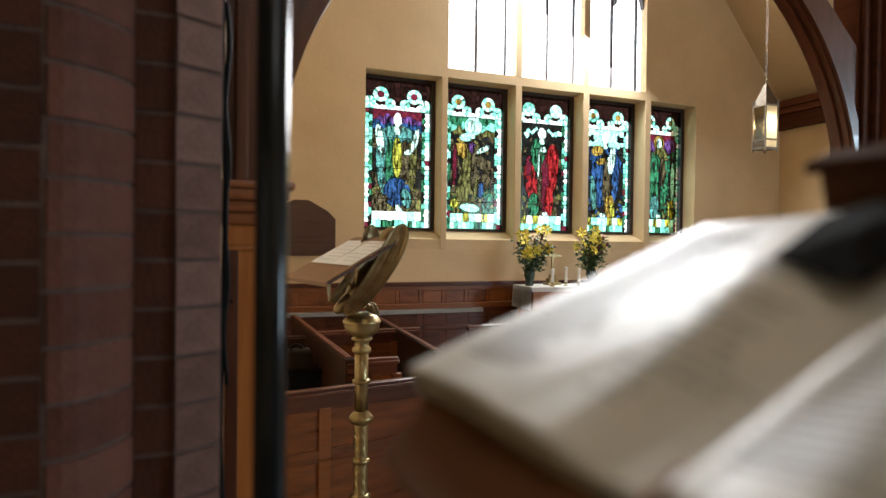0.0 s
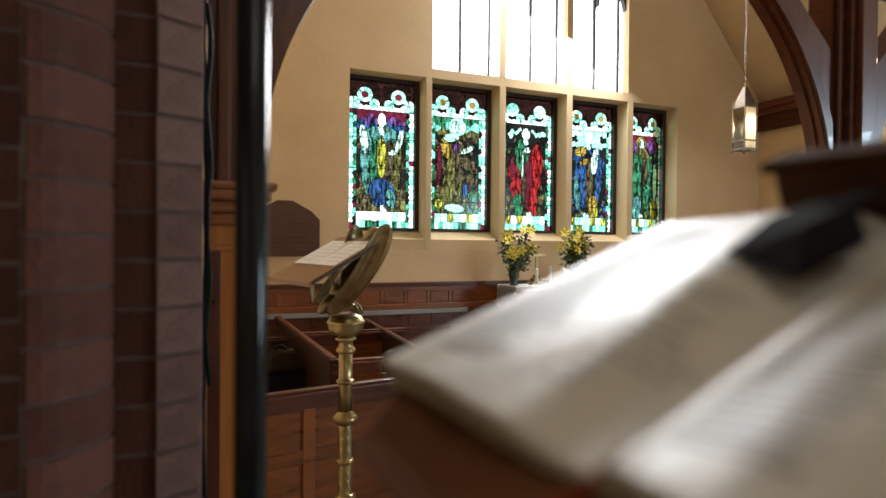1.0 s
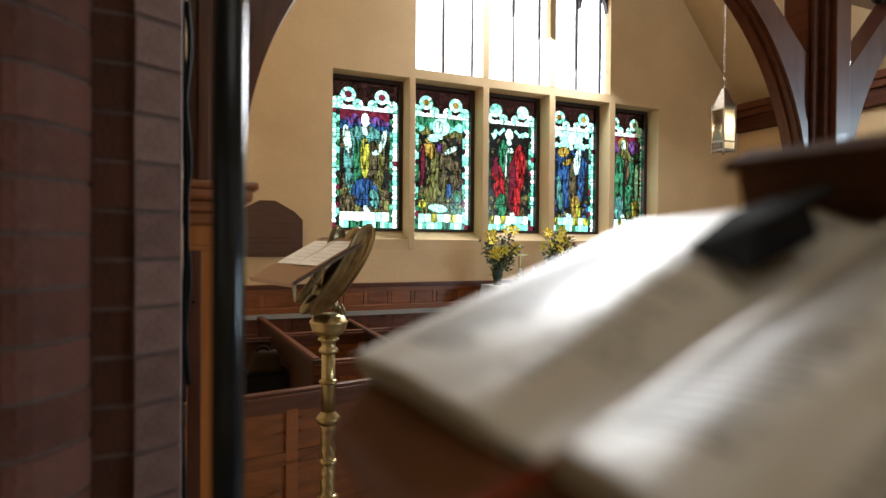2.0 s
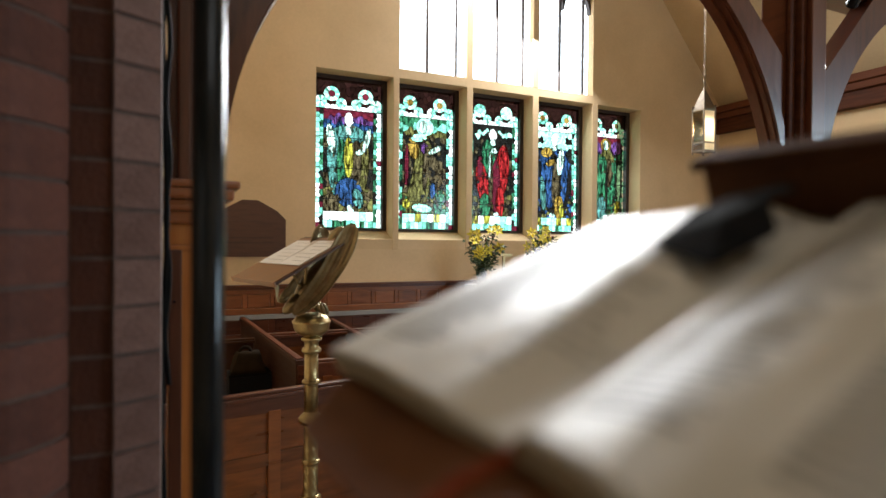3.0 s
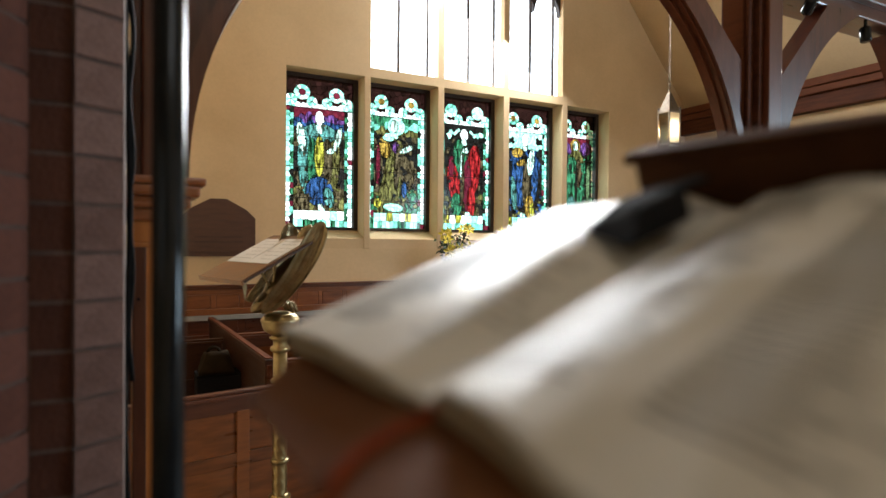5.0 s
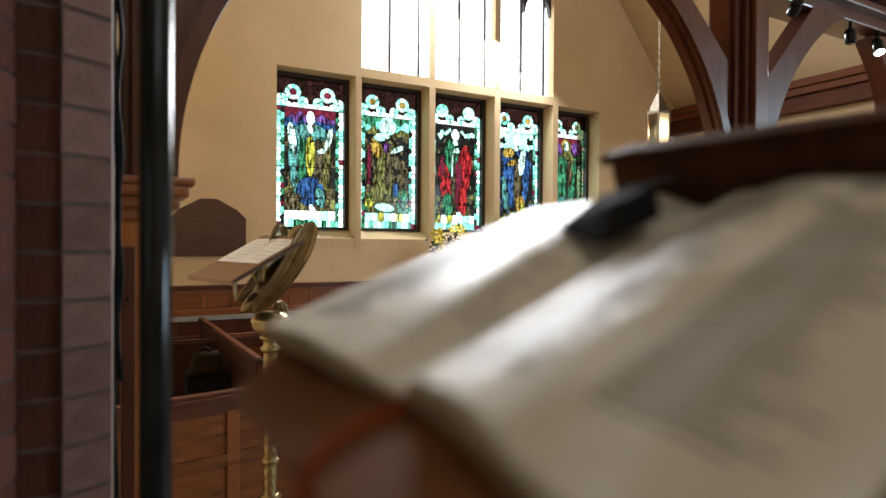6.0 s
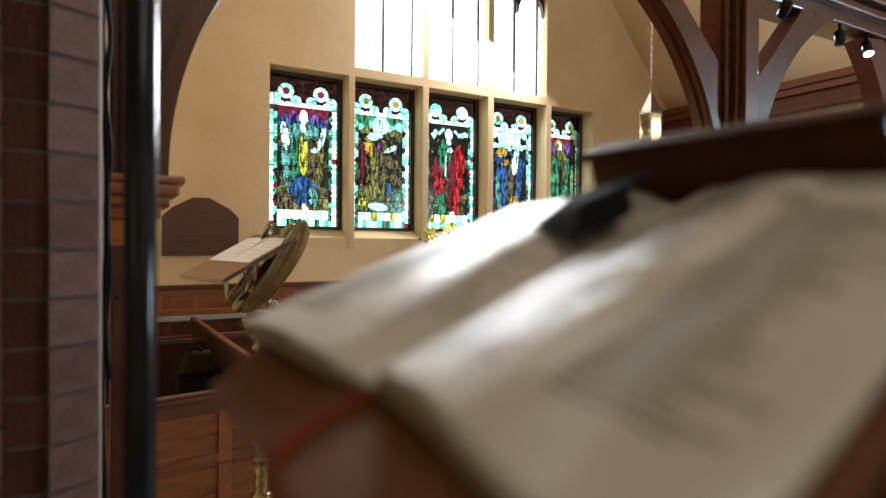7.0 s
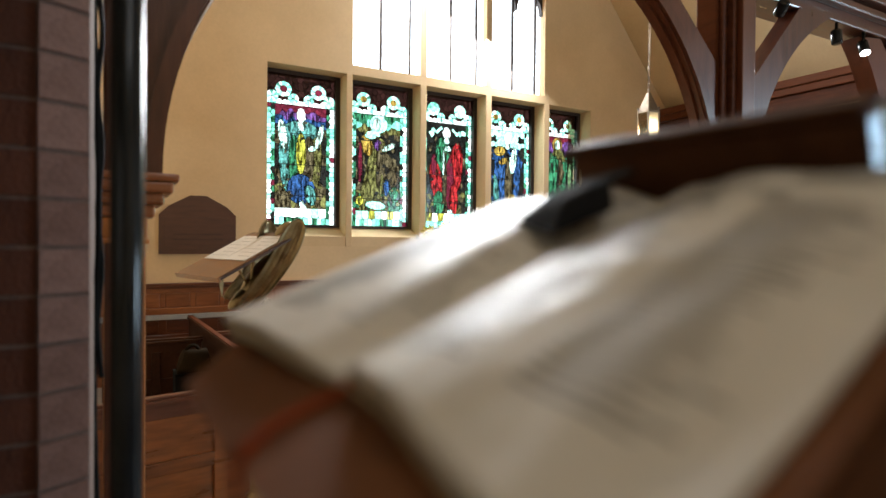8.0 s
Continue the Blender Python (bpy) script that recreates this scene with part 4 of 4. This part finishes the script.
# ---------------------------------------------------------------- choir stalls
def panel_front(root, x0, x1, y, z0, z1, n, wood=None, rail_wood=None):
    wood, rail_wood = wood or pew_wood, rail_wood or oak_x
    part("rail", boxes((x0, x1, y, y + 0.03, z1 - 0.11, z1 - 0.03), bevel=0.004), rail_wood, root)
    part("cap_rail", boxes((x0 - 0.01, x1 + 0.01, y - 0.03, y + 0.05, z1 - 0.03, z1 - 0.006), (x0 - 0.01, x1 + 0.01, y - 0.015, y + 0.035, z1 - 0.006, z1 + 0.012), bevel=0.006), rail_wood, root)
    part("backing", boxes((x0, x1, y + 0.012, y + 0.03, z0, z1 - 0.05), bevel=0), wood, root)
    part("middle_rail", boxes((x0, x1, y - 0.004, y + 0.02, z0 + (z1 - z0) * 0.6 - 0.03, z0 + (z1 - z0) * 0.6 + 0.04), bevel=0.004), wood, root)
    part("bottom_rail", boxes((x0, x1, y - 0.004, y + 0.02, z0, z0 + 0.12), bevel=0.004), wood, root)
    for k in range(n + 1):
        x = x0 + (x1 - x0) * k / n
        part("stile", boxes((x - 0.035, x + 0.035, y - 0.006, y + 0.02, z0, z1 - 0.1), bevel=0.004), wood, root)


def stalls():
    front = thing("choir_stall", "brown varnished panelled front of the choir stalls", "pew", "choir stalls", at=(0.0, 3.19, 0), rz=10)
    panel_front(front, -0.15, 3.4, 0.0, 0.0, 0.925, 5, stall_wood)
    for i, (x, ya, yb, za, turn) in enumerate(((0.8, 3.87, 6.2, 0.97, 2.3), (1.45, 3.95, 5.75, 0.97, -1.6))):
        p = thing("stall_partition", "wooden partition between the choir stalls, coloured as in shade", "pew", "choir stalls", at=(x, ya, 0), rz=turn)
        part("panel", boxes((-0.015, 0.015, 0, yb - ya, 0.0, za - 0.02), bevel=0.003), pew_shaded, p)
        part("cap_rail", boxes((-0.03, 0.03, -0.02, yb - ya, za - 0.02, za + 0.012), bevel=0.006), pew_shaded, p)
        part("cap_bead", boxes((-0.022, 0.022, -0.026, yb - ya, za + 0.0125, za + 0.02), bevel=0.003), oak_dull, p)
        part("end_post", boxes((-0.03, 0.03, -0.05, -0.021, 0, za + 0.012), bevel=0.006), pew_shaded, p)
        part("end_bracket", prism([(-0.075, za - 0.02), (-0.051, za - 0.02), (-0.051, za - 0.14), (-0.066, za - 0.13), (-0.061, za - 0.1), (-0.075, za - 0.08), (-0.066, za - 0.05)], "x", -0.02, 0.02, 0.002), oak_dull, p)
    for i, (x0, x1, y, z) in enumerate(((0.85, 1.145, 3.9, 0.95), (0.79, 1.44, 5.0, 0.975), (1.52, 1.67, 5.0, 0.975), (1.49, 3.0, 3.9, 0.95), (2.15, 3.0, 5.0, 0.97), (0.0, 0.7, 5.3, 0.9))):
        p = thing("stall_desk", "brown wooden stall desk with a moulded top rail", "pew", "choir stalls", at=(x0, y, 0))
        # the far left desk is all in the shade-toned wood
        panel_front(p, 0, x1 - x0, 0, 0, z, 2, pew_shaded if x0 < 0.5 else stall_wood, pew_shaded if x0 < 0.5 else oak_x)
    for x0, x1, y in ((0.0, 0.77, 4.6), (0.84, 1.4, 4.45)):
        b = thing("stall_bench", "wooden bench seat inside the choir stalls, coloured as in shade", "bench", "stall benches", at=(x0, y, 0))
        part("seat", boxes((0, x1 - x0, 0, 0.35, 0.42, 0.45), bevel=0.005), pew_shaded, b)
        part("support", boxes((0.02, 0.05, 0.02, 0.33, 0, 0.42), bevel=0.003), pew_shaded, b)
        part("support", boxes((x1 - x0 - 0.05, x1 - x0 - 0.02, 0.02, 0.33, 0, 0.42), bevel=0.003), pew_shaded, b)
    bx = thing("black_case", "black case standing on the stall bench", "case", at=(0.6, 4.75, 0.45))
    part("body", boxes((-0.16, 0.16, -0.1, 0.12, 0, 0.27), bevel=0.01), black_felt, bx)
    part("lid", boxes((-0.162, 0.162, -0.102, 0.122, 0.27, 0.291), bevel=0.006), black_felt, bx)
    # canvas bag with its loop
    k = thing("canvas_bag", "brown canvas bag with a loop handle on a black case", "bag", at=(0.585, 4.72, 0.742))
    bm = bmesh.new()
    box(bm, -0.13, 0.13, -0.08, 0.08, 0, 0.16)
    bmesh.ops.subdivide_edges(bm, edges=bm.edges[:], cuts=4, use_grid_fill=True)
    for v in bm.verts:
        v.co.x *= 1 - 3.2 * max(v.co.z - 0.03, 0)
        v.co.y *= 1 - 3.0 * max(v.co.z - 0.03, 0)
        v.co += Vector((1, 0.6, 0.3)) * 0.02 * noise.noise(v.co * 9)
        v.co.z = max(v.co.z, 0.002)
    part("body", bm, sack, k, smooth=True)
    part("handle", tube([(-0.02 + 0.045 * math.cos(t), 0, 0.145 + 0.05 * math.sin(t)) for t in [math.pi * j / 10 for j in range(11)]], 0.012), sack, k, smooth=True)
    h = thing("paper_sheets", "loose white paper sheets on the stall desk", "paper", at=(2.42, 5.0, 0.983))
    part("sheet", boxes((-0.13, 0.0, -0.03, 0.03, 0.0, 0.003), bevel=0), white_paper, h)
    part("sheet", boxes((0.01, 0.2, -0.028, 0.03, 0.0, 0.003), bevel=0), white_paper, h)


# ---------------------------------------------------------------- foreground: pier, pole, cable
def brick_pier():
    root = thing("brick_pier", "worn red brick pier with stepped corner and grey mortar", "pier", kind="structure", at=(0, 1.0, 0))
    core = [(-0.6, -0.097), (-0.211, -0.097), (-0.181, -0.084), (-0.155, -0.056), (-0.137, -0.03), (-0.125, 0.003), (-0.066, 0.003), (-0.065, -0.002), (-0.003, 0.032), (-0.008, 0.56), (-0.6, 0.56)]
    part("core", prism(core, "z", 0, 3.72), mortar, root)
    part("plaster_return", boxes((-0.006, 0.002, 0.042, 0.5, 0, 3.72), bevel=0.001), mortar, root, "grey pointed return of the pier")
    rng = random.Random(3)
    # the rounded corner stands between the front face and the recess
    nose = [(-0.21, -0.1), (-0.194, -0.096), (-0.178, -0.087), (-0.163, -0.072), (-0.149, -0.053), (-0.137, -0.033), (-0.126, -0.012), (-0.122, 0.0)]
    # each face takes the brick tone for how much light reaches it
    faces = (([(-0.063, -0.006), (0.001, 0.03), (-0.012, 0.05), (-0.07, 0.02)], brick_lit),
             ([(-0.12, 0.0), (-0.0665, 0.0), (-0.0665, 0.02), (-0.12, 0.02)], brick_shaded),
             (nose + [(-0.14, 0.004), (-0.225, -0.08)], brick_half_lit),
             ([(-0.42, -0.1), (-0.218, -0.1), (-0.228, -0.08), (-0.42, -0.08)], brick_shaded))
    for f, (outline, look_of) in enumerate(faces):
        made = prism(outline, "z", 0, 0.068, 0.0015)
        me = mesh("brick", made, look_of)
        for c in range(49):
            ob = new("brick", me)
            ob.parent = root
            ob.matrix_local = pose(rng.uniform(-0.001, 0.001), rng.uniform(-0.0015, 0.0015), 0.075 * c + 0.004 + (0.0375 if f == 2 else 0), 0, 0, rng.uniform(-0.4, 0.4))


def black_pole():
    root = thing("black_pole", "glossy black metal pole standing beside the brick pier", "pole", at=(0.0478, 0.612, 0))
    part("tube", lathe([(0.0162, 0.02), (0.0162, 3.0)], 48), black_metal, root, smooth=True)
    part("foot", lathe([(0.09, 0), (0.09, 0.012), (0.03, 0.02), (0.021, 0.05)], 32), black_metal, root, smooth=True)


def cable():
    rng = random.Random(9)
    pts = [(0.006 + 0.004 * math.sin(k * 0.7) + rng.uniform(-0.001, 0.001), 1.33, 0.0 + 0.09 * k) for k in range(41)]
    ob = part("hanging_cable", tube(pts, 0.006, 8), black_rubber, None, smooth=True)
    tagged(ob, "thin black cable running up the brick pier", "cable")
    pts = [(0.012 + 0.004 * math.sin(k * 0.9 + 2), 1.33, 1.45 + 0.035 * k) for k in range(24)]
    ob = part("hanging_cable", tube(pts, 0.005, 8), black_rubber, None, smooth=True)
    tagged(ob, "thin looped black cable beside the brick pier", "cable")


# ---------------------------------------------------------------- foreground: book on the reading desk
BO, BU = Vector((0.115, 0.139, 1.69)), Vector((0.113, -0.9936, 0)).normalized()
BH = Vector((0.9936, 0.113, 0)).normalized()
TILT = radians(20)
BV = BH * math.cos(TILT) + Vector((0, 0, math.sin(TILT)))
BN = Vector((0, 0, math.cos(TILT))) - BH * math.sin(TILT)
BOOK = Matrix(((BU.x, BV.x, BN.x, BO.x), (BU.y, BV.y, BN.y, BO.y), (BU.z, BV.z, BN.z, BO.z), (0, 0, 0, 1)))
PAGE_L, PAGE_R, PAGE_H = 0.172, 0.152, 0.252


def curve(x, pts):
    for (a, b), (c, d) in zip(pts, pts[1:]):
        if x <= c:
            k = (x - a) / (c - a)
            k = k * k * (3 - 2 * k)
            return b + (d - b) * k
    return pts[-1][1]


def page_height(u, v):
    """The lie of the open pages above the book's reference plane."""
    w = 0.0012 * noise.noise(Vector((u * 26, v * 16, 2.0))) + 0.0007 * noise.noise(Vector((u * 70, v * 24, 5.0)))
    if u <= 0:
        return curve(u, [(-PAGE_L, -0.0005), (-0.1, 0.0012), (-0.055, -0.001), (-0.012, -0.0095), (0.0, -0.0118)]) + w * 0.6 + 0.0065 * math.exp(-((u + 0.058) / 0.034) ** 2) * min(max(v / 0.14, 0), 1) ** 1.5
    base = curve(u, [(0.0, -0.0118), (0.0022, -0.003), (0.008, 0.0012), (0.05, 0.0065), (0.1, 0.002), (PAGE_R, -0.007)])
    base -= 0.007 * min(u / 0.1, 1.2) * max(1 - v / PAGE_H, 0) ** 2
    fold = 0.0011 * math.exp(-((v - 0.07 - u * 0.7) / 0.012) ** 2) * min(u / 0.03, 1)
    return max(base + w * 0.9 + fold, -0.0122)


def page_block(name, u0, u1, root, label):
    nu, nv = 56, 48
    bm = bmesh.new()
    top = []
    for i in range(nu + 1):
        u = u0 + (u1 - u0) * i / nu
        low = -0.17 * max(u, 0) + 0.0015 * math.sin(7 * i / nu)
        vs = [low + (PAGE_H - low) * j / nv for j in range(nv + 1)]
        top.append([bm.verts.new((u, v, page_height(u, v))) for v in vs])
    for i in range(nu):
        for j in range(nv):
            bm.faces.new((top[i][j], top[i + 1][j], top[i + 1][j + 1], top[i][j + 1])).material_index = 0
    ring = [top[i][0] for i in range(nu + 1)] + [top[nu][j] for j in range(1, nv + 1)] + [top[i][nv] for i in range(nu - 1, -1, -1)] + [top[0][j] for j in range(nv - 1, 0, -1)]
    prev = ring
    layers = 7
    for k in range(1, layers + 1):
        low = []
        for v in ring:
            u = v.co.x
            # the block swings in under the page towards the spine
            bu = u * (1 - 0.06 * k / layers) if abs(u) > 0.02 else u
            h0 = v.co.z
            h = h0 + (-0.0135 - h0) * k / layers
            inn = 0.0012 * (k % 2)
            vv = v.co.y + (inn if v.co.y < 0.002 else -inn if v.co.y > PAGE_H - 0.01 else 0)
            low.append(bm.verts.new((bu, vv, h)))
        n = len(ring)
        for i in range(n):
            f = bm.faces.new((prev[i], prev[(i + 1) % n], low[(i + 1) % n], low[i]))
            f.material_index = 1
        prev = low
    ob = part(name, bm, [paper, page_edge], root, label, True)
    return ob


def word(text, u, v, size, root, rise=0.00035, name="printed_text"):
    """Printed words that follow the page."""
    c = bpy.data.curves.new("letters", "FONT")
    c.body, c.size = text, size
    tmp = new("letters", c)
    bpy.context.view_layer.update()
    me = bpy.data.meshes.new_from_object(tmp.evaluated_get(bpy.context.evaluated_depsgraph_get()))
    bpy.data.objects.remove(tmp)
    me.name = name
    for q in me.vertices:
        uu, vv = u + q.co.x, v + q.co.y
        q.co = (uu, vv, page_height(uu, vv) + rise)
    me.materials.clear()
    me.materials.append(ink)
    ob = new(name, me)
    ob.parent = root


def text_bars(items, root, name="text_line", material=None):
    """Lines of print too small to read, as bars that follow the page."""
    for u0, u1, v, h in items:
        bm = bmesh.new()
        n = max(2, int((u1 - u0) / 0.004))
        lo = [bm.verts.new((u0 + (u1 - u0) * k / n, v, page_height(u0 + (u1 - u0) * k / n, v) + 0.0004)) for k in range(n + 1)]
        hi = [bm.verts.new((u0 + (u1 - u0) * k / n, v + h, page_height(u0 + (u1 - u0) * k / n, v + h) + 0.0004)) for k in range(n + 1)]
        for k in range(n):
            bm.faces.new((lo[k], lo[k + 1], hi[k + 1], hi[k]))
        part(name, bm, material or grey_ink, root)


def book():
    root = thing("open_bible", "thick open book with cream printed pages and brown leather cover", "book")
    root.matrix_world = BOOK
    left = page_block("left_page_block", -PAGE_L, 0.0, root, "fanned cream pages of the left half")
    right = page_block("right_page_block", 0.0, PAGE_R, root, "bulging cream pages of the right half")
    part("cover_board", prism([(-0.176, 0.258), (-0.154, 0.0), (-0.12, -0.04), (-0.012, -0.05), (-0.012, 0.258)], "z", -0.0175, -0.0138, 0.001), leather, root)
    part("cover_board", prism([(0.012, 0.258), (0.012, -0.051), (0.16, -0.062), (0.162, 0.258)], "z", -0.0175, -0.0138, 0.001), leather, root)
    part("spine", boxes((-0.0118, 0.0118, -0.05, PAGE_H + 0.006, -0.0174, -0.0142), bevel=0.001), leather, root)
    rng = random.Random(12)
    # right column of the left page
    lines = ["them.", "and made the", "in the land", "against", "rs into blood", "fish to die.", "land with frogs", "numbers of the", "there came swarms", "throughout their co", "for rain,", "that fla", "their land."]
    v = 0.136
    for k, s in enumerate(lines):
        if s:
            word(s, -0.066 + 0.004 * (k % 3), v, 0.0058, left)
        v -= 0.0086
    text_bars([(-0.156, -0.156 + rng.uniform(0.04, 0.066), 0.03 + 0.0058 * k, 0.0018) for k in range(34)], left)
    text_bars([(-0.07, -0.07 + rng.uniform(0.03, 0.05), 0.15 + 0.0062 * k, 0.0018) for k in range(15)], left)
    # right page: two columns of verse with a large number
    word("106", 0.066, 0.203, 0.013, right)
    bars = []
    for k in range(36):
        vv = 0.022 + 0.0062 * k
        bars.append((0.012, 0.012 + rng.uniform(0.03, 0.05), vv, 0.0019))
        if not 0.198 < vv < 0.222:
            bars.append((0.078, 0.078 + rng.uniform(0.035, 0.062), vv, 0.0019))
    text_bars(bars, right)
    # ribbon marker out of the gutter, over the desk edge
    rb = [(-0.004, 0.02, -0.0095), (-0.003, 0.004, -0.0105), (-0.006, -0.006, -0.0128), (-0.009, -0.02, -0.0126), (-0.007, -0.034, -0.0126), (0.0, -0.046, -0.0128), (0.008, -0.054, -0.018), (0.012, -0.057, -0.045), (0.013, -0.058, -0.09)]
    bm = bmesh.new()
    rows = []
    for k, p in enumerate(rb):
        tw = 0.35 * k
        rows.append((bm.verts.new((p[0] - 0.0028, p[1], p[2] + 0.0012 * math.sin(tw))), bm.verts.new((p[0], p[1] + 0.001, p[2] + 0.0018)), bm.verts.new((p[0] + 0.0028, p[1] + 0.0006, p[2] - 0.0012 * math.sin(tw)))))
    for a, b in zip(rows, rows[1:]):
        bm.faces.new((a[0], a[1], b[1], b[0])), bm.faces.new((a[1], a[2], b[2], b[1]))
    bmesh.ops.subdivide_edges(bm, edges=bm.edges[:], cuts=2, use_grid_fill=True)
    bmesh.ops.solidify(bm, geom=bm.faces[:], thickness=0.0004)
    part("ribbon_marker", bm, ribbon_mat, root, "orange silk ribbon marker", True)

    # black page weight with a pointed end lying across the left page
    pw = thing("page_weight", "black cloth page weight with a pointed end on the page", "page weight")
    pw.matrix_world = BOOK
    bm = bmesh.new()
    for p in ((-0.066, 0.166, 0.0065), (-0.012, 0.144, 0.004), (-0.008, 0.194, 0.004), (-0.05, 0.235, 0.004), (-0.054, 0.196, 0.0185), (-0.026, 0.176, 0.0185), (-0.02, 0.212, 0.0185), (-0.044, 0.226, 0.0185)):
        bm.verts.new(p)
    bmesh.ops.convex_hull(bm, input=bm.verts[:])
    bmesh.ops.bevel(bm, geom=bm.edges[:], offset=0.001, segments=2, affect="EDGES")
    part("weight_body", bm, black_felt, pw)
    part("tab", prism([(-0.036, 0.215), (-0.022, 0.207), (-0.014, 0.228), (-0.026, 0.236)], "z", 0.017, 0.0195), black_felt, pw)


def reading_desk():
    root = thing("reading_desk", "dark brown wooden reading desk with a sloping top and raised back", "reading desk")
    root.matrix_world = BOOK
    part("sloping_top", boxes((-0.11, 0.42, -0.03, 0.31, -0.036, -0.0178), bevel=0.003), desk_wood, root)
    part("back_board", boxes((-0.092, 0.1, 0.262, 0.285, -0.0178, 0.026), bevel=0.003), desk_wood, root)
    part("back_cap", boxes((-0.098, 0.1, 0.258, 0.292, 0.026, 0.034), bevel=0.003), desk_wood, root)
    part("end_block", boxes((0.101, 0.118, 0.257, 0.288, -0.0178, 0.032), bevel=0.006), acrylic, root, "scuffed clear plastic end block")
    bm = bmesh.new()
    inv = BOOK.inverted()
    base = [BOOK @ Vector(p) for p in ((-0.06, 0.02, -0.036), (0.4, 0.02, -0.036), (0.4, 0.29, -0.036), (-0.06, 0.29, -0.036))]
    hi = [bm.verts.new(inv @ p) for p in base]
    lo = [bm.verts.new(inv @ Vector((p.x, p.y, 0))) for p in base]
    bm.faces.new(hi), bm.faces.new(lo[::-1])
    for i in range(4):
        bm.faces.new((lo[i], lo[(i + 1) % 4], hi[(i + 1) % 4], hi[i]))
    part("pedestal", bm, desk_wood, root)


# ---------------------------------------------------------------- build
shell()
wainscot()
for i, (a, b) in enumerate(UP_X):
    upper_window(i, a, b)
arcade()
altar()
bouquet(3.34, 6.02, 1.2625, 5, 1.08)
bouquet(4.2, 6.05, 1.2625, 8, 1.05)
eagle_lectern()
stalls()
lantern()
memorial_board()
spot_lamp(4.0, 1.81, 2.94, -25, True)
spot_lamp(3.7, 1.81, 2.95, -10, False)
spot_lamp(3.05, 1.74, 2.965, 60, False)
black_pole()
cable()
reading_desk()
book()
brick_pier()
for i, (a, b) in enumerate(LIGHT_X):
    stained_window(i, a, b)
